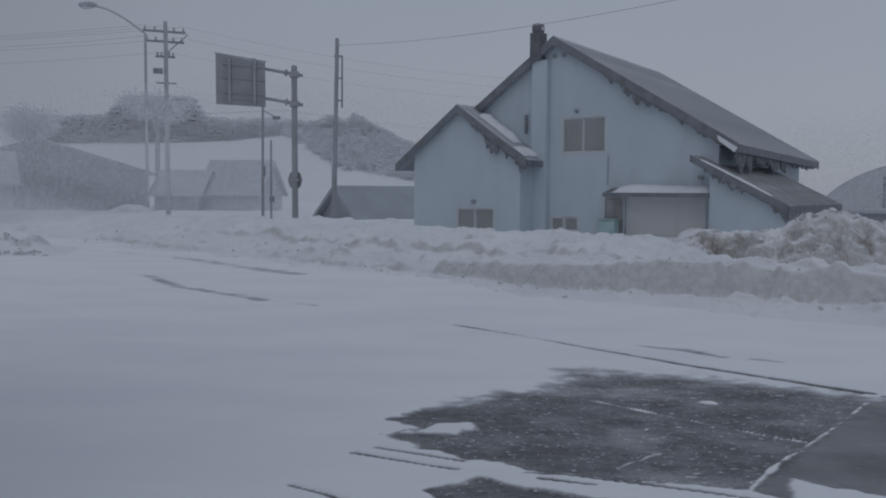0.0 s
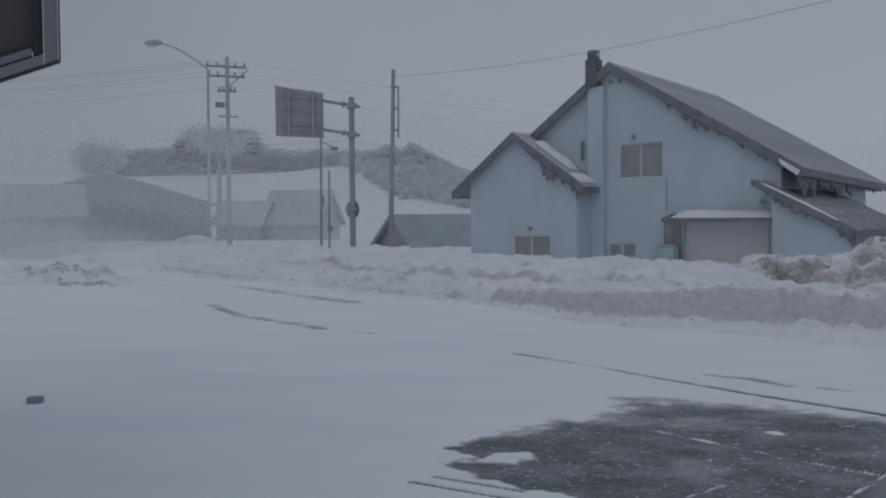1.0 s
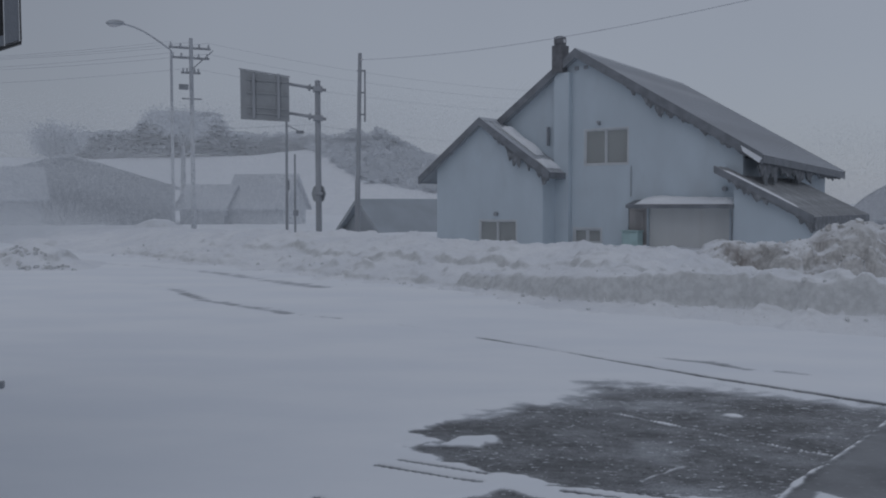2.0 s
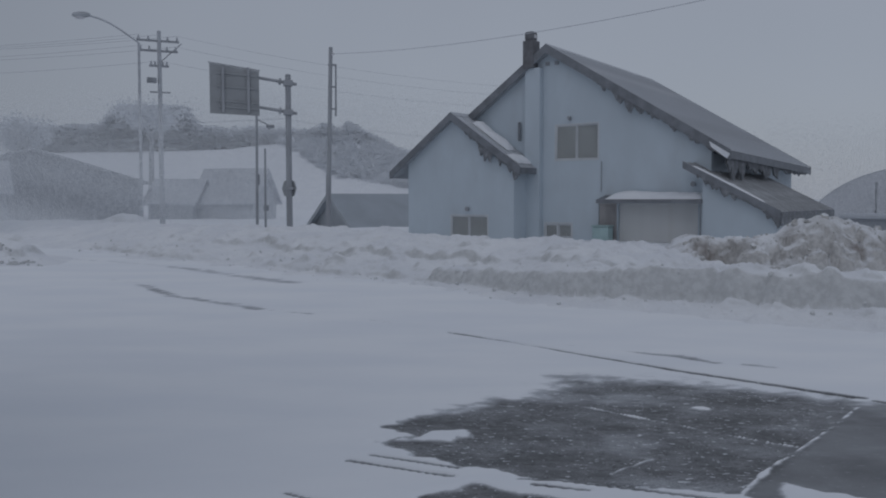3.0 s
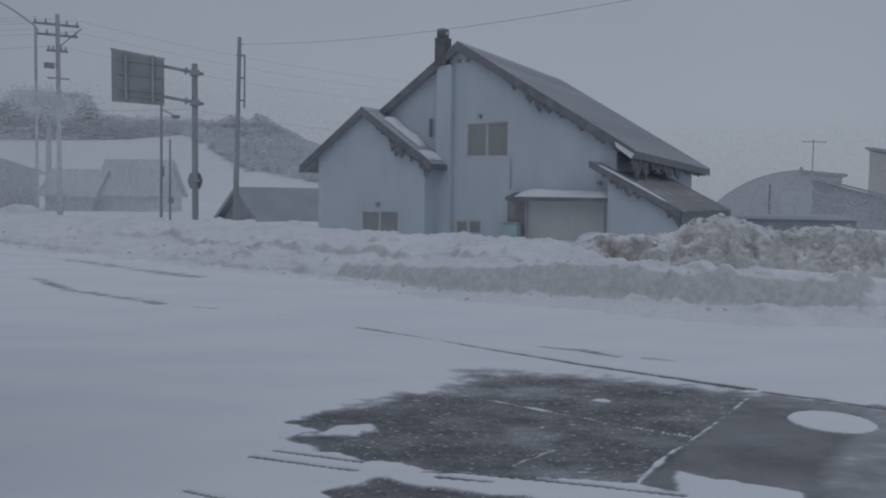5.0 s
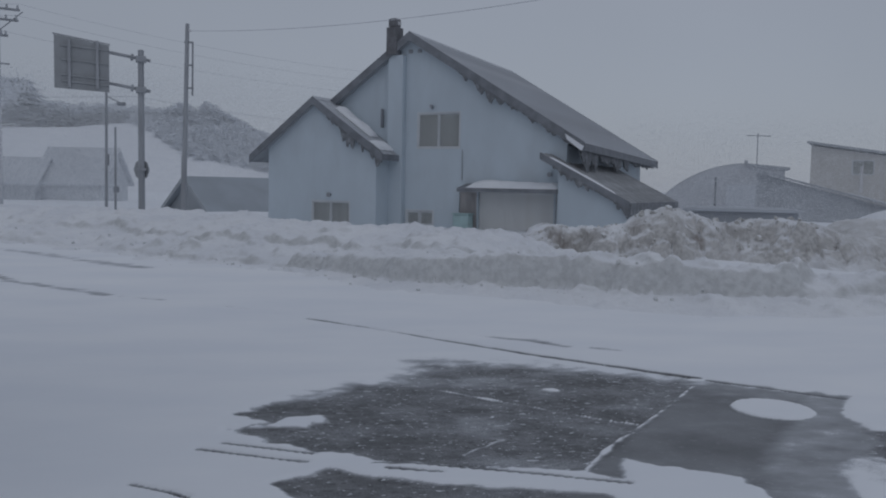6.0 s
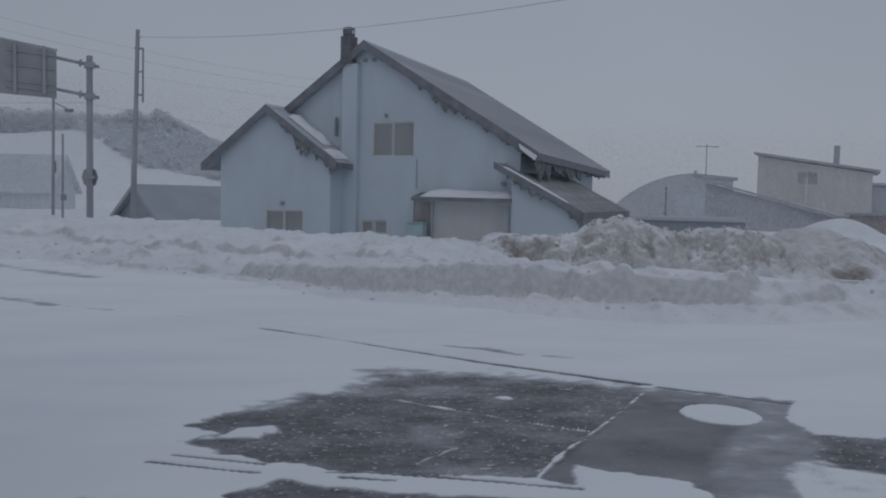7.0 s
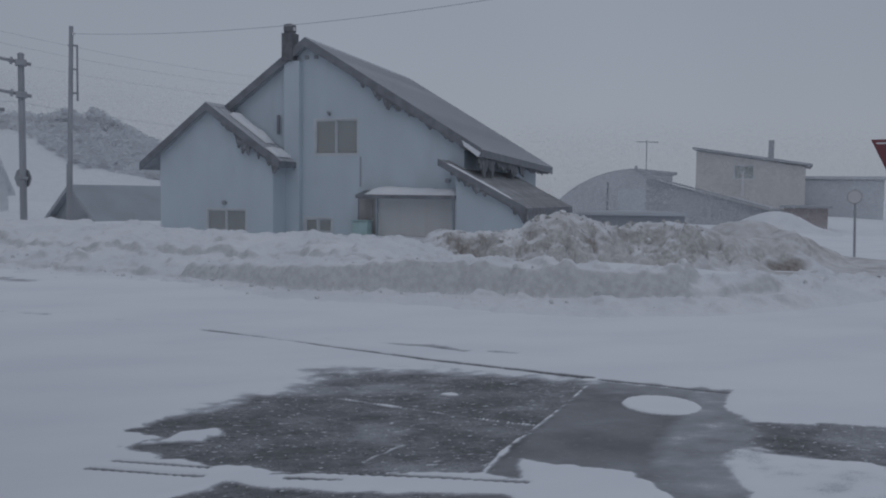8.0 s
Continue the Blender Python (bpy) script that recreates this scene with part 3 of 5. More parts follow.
def bank_height(x, y):
    """A ploughed wall with a sharp lip, a shelf behind it and a lumpy crest."""
    s, n = road(x, y)
    rough = 1 - 0.6 * smooth(-s, 20, 34)
    k = n - bank_front(s) + rough * (0.50 * LAT.fbm(s * 0.55, n * 0.15 + 9, 4) + 0.16 * LAT.fbm(s * 2.2, n * 0.8 + 4, 3))
    # here and there the ploughed wall has slumped
    slump = smooth(LAT.fbm(s * 0.42 + 51, n * 0 + 6.7, 3), -0.06, 0.16)
    low = np.interp(s, (-40, -12, -9, -6.5, -3.0, -1.2), (0.30, 0.34, 0.46, 0.64, 0.62, 0.45)) + 0.10 * LAT.fbm(s * 0.6, n * 0 + 3.3, 3) - 0.10 * slump
    apron = np.interp(s, (-12, -6, -2), (0.05, 0.16, 0.24))
    top = np.interp(s, (-50, -30, -9.5, -7, -5.5, -3), (0.55, 0.70, 0.66, 0.30, 0.18, 0.14)) * (1 + 0.30 * LAT.fbm(s * 0.55, n * 0.1 + 20, 4))
    block, seam = chunks(s + 0.2 * LAT.fbm(s * 3, n * 3, 3), n, 0.34, 11)
    wall = np.clip(k / np.where(s > -12, 0.16 + 0.9 * slump, 0.45 + 0.4 * slump), 0, 1) ** 0.6
    z = apron * smooth(k, -1.5, 0.1) + (low - apron) * wall
    z = z + np.where(top > low, (top - low) * smooth(k, 0.9, 2.7), (top - low) * smooth(k, 0.5, 1.8))
    # a second broken lip further up
    ledge = k - 1.35 + 1.1 * LAT.fbm(s * 0.45 + 8, n * 0.1 + 2, 4)
    z = z + 0.13 * smooth(ledge, 0, 0.16) * (1 - smooth(ledge, 0.25, 1.3)) * smooth(-s, 4, 7) * (1 - smooth(-s, 18, 26))
    lump, clod = LAT.fbm(s * 1.1, n * 1.5, 5), np.abs(LAT.fbm(s * 2.6 + 60, n * 2.8, 4))
    z = z + rough * smooth(k, 0.05, 0.5) * (0.14 * lump + 0.14 * (clod - 0.1) * (1 - 0.5 * smooth(k, 0.6, 1.4)))
    z = z + rough * (0.16 + 0.12 * smooth(s, -9, -5)) * np.maximum(0, clod - 0.12) * smooth(k, -1.5, -0.3)
    z = z + rough * (0.13 * np.maximum(0, block - 0.08) * smooth(k, 0.6, 1.6) + 0.10 * np.maximum(0, block - 0.2) * smooth(k, -1.0, -0.1) * (1 - smooth(k, 0.0, 0.2)))
    for cs, cn, ch, cr in ((-16.6, 14.8, 0.16, 0.8), (-11.2, 14.6, 0.12, 0.35), (-13.4, 14.4, 0.07, 0.6), (-21.0, 15.0, 0.12, 1.1)):
        z = z + ch * np.exp(-((s - cs) ** 2 + (n - cn) ** 2) / cr**2)
    # knobs along the crest
    z = z + rough * 0.20 * np.maximum(0, LAT.fbm(s * 1.5 + 11, n * 0.9, 3) - 0.16) * smooth(k, 1.6, 2.6)
    z = z * (1 - smooth(s, -1.6, 1.4)) * (1 - 0.7 * smooth(k, 4.4, 6.6))
    return z - 0.03 - 0.3 * smooth(s, 1.0, 1.8) - 0.2 * (1 - smooth(k, -1.9, -1.2))


s_lines = np.concatenate([np.arange(-80, -34, 0.35), np.arange(-34, -16, 0.12), np.arange(-16, 2.2, 0.055)])
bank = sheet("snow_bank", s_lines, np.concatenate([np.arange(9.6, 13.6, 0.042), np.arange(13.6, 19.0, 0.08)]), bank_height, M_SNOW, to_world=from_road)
tagged(bank, "long ploughed bank of lumpy white snow beside the road", "snow bank", kind="stuff")

HEAP_X = (3.6, 4.3, 4.97, 5.62, 6.39, 6.9, 7.52, 8.08, 8.56, 8.9, 9.46, 10.24, 10.53, 11.21, 12.04, 12.9, 13.7, 14.2, 14.7, 15.3)
HEAP_H = (0, 0.55, 0.84, 0.78, 0.84, 1.04, 1.26, 1.16, 1.00, 0.92, 1.01, 1.05, 0.93, 0.75, 0.68, 0.72, 0.80, 0.66, 0.42, 0)
# bare dirt that shows in the hollows: x, y, half widths, share
DIRT = [(12.60, 16.72, 0.90, 0.26, 1.0), (7.95, 17.12, 0.28, 0.16, 0.9), (6.7, 17.0, 0.9, 0.22, 0.5), (6.75, 17.5, 0.22, 0.3, 0.6), (10.45, 17.15, 0.30, 0.25, 0.7), (5.1, 17.6, 0.45, 0.2, 0.7), (9.3, 17.0, 0.5, 0.18, 0.45)]


def grit_share(x, y):
    """Gritty snow over most of the heap, clean drifted snow on its tail; past 1, bare dirt."""
    w = 0.8 * LAT.fbm(x * 0.8 + 21, y * 0.8, 4)
    share = 1 - 0.60 * smooth(x + w, 10.6, 11.8)
    share = share * (1 - 0.65 * np.exp(-(((x - 7.45) / 0.45) ** 2 + ((y - 17.4) / 0.5) ** 2)))
    share = share * (1 - 0.5 * np.exp(-(((x - 8.9) / 0.4) ** 2 + ((y - 17.2) / 0.5) ** 2)))
    dirt = np.zeros(x.shape)
    for cx, cy, a, b, much in DIRT:
        dirt = np.maximum(dirt, much * np.exp(-(((x + 0.25 * w - cx) / a) ** 2 + ((y + 0.2 * w - cy) / b) ** 2)))
    share = share * (0.60 + 0.40 * smooth(LAT.fbm(x * 1.3 + 80, y * 1.6, 4), -0.12, 0.12))
    return share + dirt * (2 - share)


def pile_height(x, y):
    """A ridge of ploughed snow, steep towards the road, with rounded lumps and a few broken blocks."""
    px, py = x, y
    x, y = x + 0.35 * LAT.fbm(x * 0.9, y * 0.9 + 70, 3), y + 0.5 * LAT.fbm(x * 0.9 + 90, y * 0.9, 3)
    crest = np.interp(px, HEAP_X, HEAP_H)
    cy = np.interp(px, (4.5, 8.0, 10.0, 11.2, 12.0, 13.7, 15.0), (18.1, 17.9, 17.6, 17.4, 17.6, 18.1, 18.2))
    front = (cy - y) / np.interp(px, (5, 7.5, 9, 12, 14), (1.15, 1.5, 1.35, 1.40, 1.30))
    z = crest * np.where(y < cy, 1 - smooth(front, 0.12, 1.05), 1 - smooth((y - cy) / 1.5, 0.1, 1.0))
    z = np.maximum(z, 0.95 * np.exp(-(((px - 14.6) / 1.3) ** 2 + ((py - 21.2) / 1.5) ** 2) ** 1.7))
    big, clod, grit = LAT.fbm(x * 1.1 + 3, y * 1.1, 3), np.abs(LAT.fbm(x * 1.7, y * 1.7 + 30, 3)), LAT.fbm(x * 6, y * 6, 3)
    on = smooth(z, 0.06, 0.35)
    top = smooth(z, 0.75 * crest, 0.98 * crest + 0.01)
    rough = 1 - 0.75 * smooth(px, 10.8, 12.0)
    block, seam = chunks(x + 0.12 * grit, y + 0.1 * big, 0.40, 4)
    small, crack = chunks(x + 0.05 * grit, y, 0.17, 7)
    broken = 0.19 * block - 0.11 * (1 - smooth(seam, 0.0, 0.16)) + 0.05 * small - 0.025 * (1 - smooth(crack, 0.0, 0.2))
    z = z - 0.20 * np.exp(-(((px - 12.5) / 0.6) ** 2 + ((py - 16.62) / 0.22) ** 2))
    for cx, cyy, a, b, much in DIRT[1:]:
        z = z - 0.16 * much * np.exp(-(((px - cx) / a) ** 2 + ((py - cyy) / b) ** 2))
    z = z + on * rough * (1 - 0.6 * top) * (0.26 * big - 0.30 * (0.10 - np.minimum(clod, 0.2)) + broken + 0.05 * grit) + on * (1 - rough) * 0.12 * big
    return z + 0.06 + on * 0.03 * grit


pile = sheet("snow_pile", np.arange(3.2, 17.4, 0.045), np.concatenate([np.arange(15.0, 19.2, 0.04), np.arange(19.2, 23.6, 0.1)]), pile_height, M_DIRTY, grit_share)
tagged(pile, "heap of dirty brownish ploughed snow behind the bank", "snow heap", kind="stuff")


def blocks(name, spots, mat, label, seed):
    """Loose clods of snow as one scatter."""
    rnd = random.Random(seed)
    bm = bmesh.new()
    for x, y, z, r in spots:
        m = Matrix.Translation((x, y, z)) @ Euler([rnd.uniform(0, 3) for _ in range(3)]).to_matrix().to_4x4() @ Matrix.Diagonal((r, r * rnd.uniform(0.6, 1), r * rnd.uniform(0.5, 0.9), 1))
        made = bmesh.ops.create_icosphere(bm, subdivisions=1, radius=1.0, matrix=m)
        for v in made["verts"]:
            v.co += Vector([rnd.uniform(-0.22, 0.22) * r for _ in range(3)])
    return tagged(finish(name, bm, mat), label, "snow clods", kind="stuff")


rng = random.Random(5)
spots = []
for _ in range(190):
    s = rng.uniform(-28, -1.0)
    n = float(bank_front(np.float64(s))) + rng.gauss(0.0, 0.42) + 0.1
    r = min(0.055, 0.010 + rng.expovariate(75))
    x, y = from_road(s, n)
    z = max(float(bank_height(np.float64(x), np.float64(y))), 0.02)
    spots.append((x, y, z + r * 0.25, r))
blocks("snow_clods", spots, M_SNOW, "scattered clods of packed snow at the foot of the bank", 1)
spots = []
for _ in range(110):
    x, y = rng.uniform(4.6, 10.8), 17.9 - abs(rng.gauss(0.35, 0.4))
    r = min(0.10, 0.018 + rng.expovariate(38))
    spots.append((x, y, float(pile_height(np.float64(x), np.float64(y))) + r * 0.1, r))
blocks("dirty_clods", spots, M_CLOD, "broken clods of dirty frozen snow on the heap", 2)

# snow-covered heap on the far left of the road
def heap_height(x, y):
    z = 0.50 * np.exp(-(((x + 13.5) / 2.0) ** 2 + ((y - 23.2) / 1.4) ** 2)) + 0.42 * np.exp(-(((x + 11.7) / 1.2) ** 2 + ((y - 21.8) / 0.9) ** 2))
    block, seam = chunks(x, y, 0.5, 15)
    return -0.04 + z + (0.35 * LAT.fbm(x * 0.9, y * 0.9, 4) + 0.14 * block) * smooth(z, 0.06, 0.35)


heap = sheet("snow_heap", np.arange(-17.5, -8.0, 0.08), np.arange(18.5, 27.0, 0.08), heap_height, M_SNOW)
tagged(heap, "low heap of wind-packed snow at the roadside", "snow heap", kind="stuff")


rng = random.Random(8)
spots = []
for cx, cy, tilt, count in ((-12.9, 22.3, -0.35, 34), (-11.7, 21.5, -0.25, 26), (-11.2, 20.9, 0.1, 16)):
    for _ in range(count):
        u, v = rng.gauss(0, 0.42), rng.gauss(0, 0.10)
        x, y = cx + u, cy + v + tilt * u + 0.12 * math.sin(6 * u)
        r = rng.uniform(0.03, 0.10)
        spots.append((x, y, float(heap_height(np.float64(x), np.float64(y))) + r * 0.2, r))
blocks("roadside_clods", spots, M_SNOW, "broken grey clods of ploughed snow on a low heap", 3)



drift = sheet("snow_heap", np.arange(-18.5, -10.5, 0.12), np.arange(34.0, 41.0, 0.12),
              lambda x, y: -0.1 + 1.0 * np.exp(-(((x + 14.3) / 1.3) ** 2 + ((y - 37.4) / 1.3) ** 2)) + 0.45 * np.exp(-(((x + 16.0) / 1.4) ** 2 + ((y - 37.0) / 1.2) ** 2))
              + 0.3 * LAT.fbm(x * 0.9, y * 0.9 + 50, 4) * np.exp(-(((x + 14.6) / 2.3) ** 2 + ((y - 37.3) / 2.0) ** 2)), M_SNOW)
tagged(drift, "rounded heap of ploughed snow near the street lamp", "snow heap", kind="stuff")


# ---------------------------------------------------------------- the blue house
def window(parent, x0, x1, z0, z1, y, leaves=2, mat=M_PVC, curtain=M_BLIND, sill=True, bar=0.05):
    """A sliding window in an opening: frame, leaves with glass, and a curtain behind; it faces -y."""
    bm = bmesh.new()
    f = 0.045
    for a, b, c, d in ((x0, x1, z0, z0 + f), (x0, x1, z1 - f, z1), (x0, x0 + f, z0 + f, z1 - f), (x1 - f, x1, z0 + f, z1 - f)):
        box(bm, a, b, y - 0.03, y + 0.09, c, d, 0.006)
    w = part("window", bm, mat, parent)
    step = (x1 - x0 - 2 * f) / leaves
    for i in range(leaves):
        a, b, off = x0 + f + i * step - (0.02 if i else 0), x0 + f + (i + 1) * step, 0.035 * (i % 2)
        bm = bmesh.new()
        for p, q, c, d in ((a, b, z0 + f, z0 + f + bar), (a, b, z1 - f - bar, z1 - f), (a, a + bar, z0 + f + bar, z1 - f - bar), (b - bar, b, z0 + f + bar, z1 - f - bar)):
            box(bm, p, q, y + off, y + off + 0.03, c, d, 0.004)
        part("sash", bm, mat, w)
        pane = part("pane", one(box, a + bar, b - bar, y + off + 0.012, y + off + 0.018, z0 + f + bar, z1 - f - bar), M_GLASS, w)
        pane.visible_shadow = False
    bm = bmesh.new()
    folds = 28
    top = [bm.verts.new((x0 + (x1 - x0) * k / folds, y + 0.13 + 0.012 * math.sin(k * 1.9), z1)) for k in range(folds + 1)]
    low = [bm.verts.new((v.co.x, v.co.y, z0)) for v in top]
    for k in range(folds):
        bm.faces.new((top[k], top[k + 1], low[k + 1], low[k]))
    bmesh.ops.solidify(bm, geom=bm.faces[:], thickness=0.006)
    part("curtain", bm, curtain, w, smooth=True)
    if sill:
        part("sill", one(box, x0 - 0.06, x1 + 0.06, y - 0.09, y + 0.02, z0 - 0.05, z0 - 0.003, 0.008), mat, w)
    return w


def gable_roof(parent, ridge_u, ridge_z, left, right, y0, y1, thick=0.16, cap=0.05, mats=None, drop=0.0):
    """Two sheet-metal slopes on boards between y0 and y1, with fascia on the verges; left and right are (u, z) of the eaves."""
    roof_m, fascia_m, soffit_m = mats or (M_ROOF, M_FASCIA, M_SOFFIT)
    roof, tilt = None, Vector((0, y1 - y0, -drop))
    for eu, ez in (left, right):
        sgn = 1 if eu > ridge_u else -1
        bm = bmesh.new()
        prof = [(ridge_u, y0, ridge_z), (eu, y0, ez), (eu, y0, ez - cap), (ridge_u, y0, ridge_z - cap)]
        slab(bm, prof, tilt)
        ob = part("roof", bm, roof_m, parent)
        roof = roof or ob
        seams = int((y1 - y0) / 0.42)
        run = Vector((eu - ridge_u, 0, ez - ridge_z))
        nor = Vector((-run.z * sgn, 0, run.x * sgn)).normalized()
        first = None
        for k in range(seams + 1):
            yy = y0 + 0.03 + (y1 - y0 - 0.06) * k / seams
            if first is None:
                p = [Vector((ridge_u, -0.015, ridge_z)), Vector((eu, -0.015, ez)), Vector((eu, -0.015, ez)) + nor * 0.03, Vector((ridge_u, -0.015, ridge_z)) + nor * 0.03]
                first = part("seam", one(slab, p, (0, 0.03, 0)), roof_m, ob)
                seam = first
            else:
                seam = new("seam", first.data)
                seam.parent = ob
            seam.location = (0, yy, -drop * k / seams)
        lo = cap + 0.003
        part("soffit", one(slab, [(ridge_u, y0 + 0.05, ridge_z - lo), (eu, y0 + 0.05, ez - lo), (eu, y0 + 0.05, ez - thick), (ridge_u, y0 + 0.05, ridge_z - thick)], (0, y1 - y0 - 0.1, -drop)), soffit_m, ob)
        for yy, dz in ((y0 - 0.02, 0.0), (y1 - 0.003, drop)):
            part("verge_board", one(slab, [(ridge_u, yy, ridge_z + 0.03 - dz), (eu + 0.02 * sgn, yy, ez + 0.03 - dz), (eu + 0.02 * sgn, yy, ez - thick - 0.06 - dz), (ridge_u, yy, ridge_z - thick - 0.06 - dz)], (0, 0.045, 0)), fascia_m, ob)
        part("eave_board", one(slab, [(eu, y0 + 0.03, ez - 0.005), (eu + 0.035 * sgn, y0 + 0.03, ez - 0.005), (eu + 0.035 * sgn, y0 + 0.03, ez - thick - 0.02), (eu, y0 + 0.03, ez - thick - 0.02)], (0, y1 - y0 - 0.04, -drop)), fascia_m, ob)
    part("ridge_cap", one(slab, [(ridge_u - 0.16, y0, ridge_z - 0.10), (ridge_u, y0, ridge_z + 0.05), (ridge_u + 0.16, y0, ridge_z - 0.09)], tilt), roof_m, roof)
    return roof


def ragged(bm, a, b, depth, seed, clumps, thick=0.05):
    """A torn strip that hangs from the line a to b: a mean depth and, at shares of its length, clumps of (share, drop, width)."""
    rnd = random.Random(seed)
    lat = Lattice(seed, 64)
    a, b = Vector(a), Vector(b)
    count = max(8, int((b - a).length / 0.035))
    back = Vector((b.y - a.y, a.x - b.x, 0)).normalized() * thick
    rows = []
    for k in range(count + 1):
        t = k / count
        u = np.float64(t * (b - a).length)
        drop = depth * (0.75 + 1.1 * float(lat.fbm(u * 3.0, u * 0 + 0.5, 3)))
        for share, deep, wide in clumps:
            drop += deep * math.exp(-(((t - share) / wide) ** 4)) * (0.8 + 0.7 * float(lat.fbm(u * 9.0, u * 0 + 7.5, 2)))
        drop = max(0.01, drop + rnd.uniform(-0.03, 0.03))
        top = a.lerp(b, t)
        low = top - Vector((0, 0, drop)) + back * rnd.uniform(-0.3, 0.3)
        rows.append([bm.verts.new(v) for v in (top, low, low - back, top - back)])
    for p, q in zip(rows, rows[1:]):
        for i in range(4):
            j = (i + 1) % 4
            bm.faces.new((p[i], q[i], q[j], p[j]))
    return bm


def snow_lid(name, parent, outline_fn, nu, nv, thick, seed, mat=M_CLEAN):
    """A soft slab of snow over a patch: outline_fn(a, b) gives a point for a, b in 0..1."""
    lat = Lattice(seed, 64)
    bm = bmesh.new()
    grid = []
    for i in range(nu + 1):
        row = []
        for j in range(nv + 1):
            a, b = i / nu, j / nv
            p = Vector(outline_fn(a, b))
            edge = min(a, 1 - a) * nu / 2.0
            edge2 = min(b, 1 - b) * nv / 2.0
            e = min(1.0, edge) * min(1.0, edge2)
            p.z += thick * (math.sqrt(max(0.0, e)) * (0.75 + 0.7 * float(lat.fbm(np.float64(a * 5), np.float64(b * 5 + 2), 3)))) + 0.006
            row.append(bm.verts.new(p))
        grid.append(row)
    for i in range(nu):
        for j in range(nv):
            bm.faces.new((grid[i][j], grid[i + 1][j], grid[i + 1][j + 1], grid[i][j + 1]))
    return part(name, bm, mat, parent, smooth=True)


def blue_house():
    h = thing("house", pose(3.15, 30.85, 0, 0, 0, -37), "pale blue rendered two-storey house with snowy dark metal roof", "house")
    # walls: main block, annex in front of it, lean-to at its side
    slope_r, slope_l, top = 0.596, 0.68, 7.05
    ru = 0.22
    under = 0.17

    def zr(u):
        return top - under - slope_r * (u - ru)

    def zl(u):
        return top - under - slope_l * (ru - u)

    up_win, low_win = (0.43, 2.18, 2.98, 4.27), (0.0, 1.18, 0.22, 0.82)
    door, shut = (2.18, 2.86, -0.4, 1.52), (2.92, 5.70, -0.4, 1.52)
    holes = [up_win, low_win, door, shut]
    part("wall", one(walled, [(-4.6, -0.6), (6.1, -0.6), (6.1, zr(6.1)), (ru, zr(ru)), (-4.6, zl(-4.6))], holes, 0.0, 0.18), M_BLUE, h)
    bm = bmesh.new()
    box(bm, 5.92, 6.1, 0.183, 8.6, -0.6, zr(6.1) - 0.30)
    part("wall", bm, M_BLUE, h)
    part("wall", one(box, -4.6, -4.42, 0.183, 8.6, -0.6, zl(-4.6) - 0.003), M_BLUE, h)
    part("wall", one(walled, [(-4.415, -0.6), (5.915, -0.6), (5.915, zr(6.1) - 0.30), (ru, zr(ru) - 0.30), (-4.415, zl(-4.6) - 0.30)], [], 8.42, 8.597), M_BLUE, h)
    window(h, *up_win, 0.02, sill=False)
    window(h, *low_win, 0.02, bar=0.07)
    gable_roof(h, ru, top, (-5.2, top - slope_l * (ru + 5.2)), (6.78, top - slope_r * (6.78 - ru)), -0.30, 8.65, thick=0.23, drop=0.30)
    # a strip of snow and ice clinging to the verge board near the eave
    part("verge_ice", one(slab, [(6.16, -0.38, zr(6.16) + 0.09), (6.80, -0.38, zr(6.80) + 0.07), (6.72, -0.38, zr(6.72) - 0.12), (6.22, -0.38, zr(6.22) - 0.05)], (0, 0.056, 0)), M_CLEAN, h)
    # ragged dark strips hung under the long eave, shallower towards the back
    bm = bmesh.new()
    ragged(bm, (6.70, -0.26, zr(6.78) + 0.02), (6.70, 2.2, zr(6.78) - 0.07), 0.62, 41, [(0.06, 0.16, 0.08), (0.22, 0.12, 0.05)], 0.06)
    ragged(bm, (6.70, 2.2, zr(6.78) - 0.07), (6.70, 4.9, zr(6.78) - 0.15), 0.42, 43, [(0.1, 0.12, 0.1)], 0.06)
    ragged(bm, (6.70, 4.9, zr(6.78) - 0.15), (6.70, 8.4, zr(6.78) - 0.27), 0.20, 42, [], 0.06)
    tagged(part("eave_strip", bm, M_DARK_BOARD, h, "ragged dark strip hanging under the eave"), kind="stuff")
    # chimney: painted flue up the wall, sooty brick stack over the roof
    part("flue", one(box, -0.68, -0.06, -0.24, -0.003, -0.6, 6.30, 0.02), M_BLUE, h)
    stack = part("chimney", one(box, -0.70, -0.27, -0.36, 0.10, 6.30, 7.27, 0.02), M_BRICK, h)
    part("chimney_cap", one(box, -0.665, -0.305, -0.33, 0.04, 7.26, 7.60, 0.10), M_BRICK, stack)
    part("flue_mouth", one(box, -0.309, -0.299, -0.22, -0.07, 7.36, 7.48), M_WHITE, stack)
    # annex
    a0 = -1.05
    au, az = -3.23, 4.80
    al, ar = (-6.18, 2.68), (-0.20, 2.75)
    sl, sr = (az - al[1]) / (au - al[0]), (az - ar[1]) / (ar[0] - au)
    aw = (-3.42, -1.70, -0.1, 1.08)
    part("annex_wall", one(walled, [(-5.47, -0.6), (-0.6, -0.6), (-0.6, az - under - sr * (-0.6 - au)), (au, az - under), (-5.47, az - under - sl * (au + 5.47))], [aw], a0, a0 + 0.16), M_BLUE, h)
    part("annex_wall", one(box, -0.76, -0.6, a0 + 0.163, -0.003, -0.6, az - under - sr * (-0.6 - au) - 0.01), M_BLUE, h)
    part("annex_wall", one(box, -5.47, -5.31, a0 + 0.163, 4.0, -0.6, az - under - sl * (au + 5.47) - 0.01), M_BLUE, h)
    window(h, *aw, a0 + 0.02)
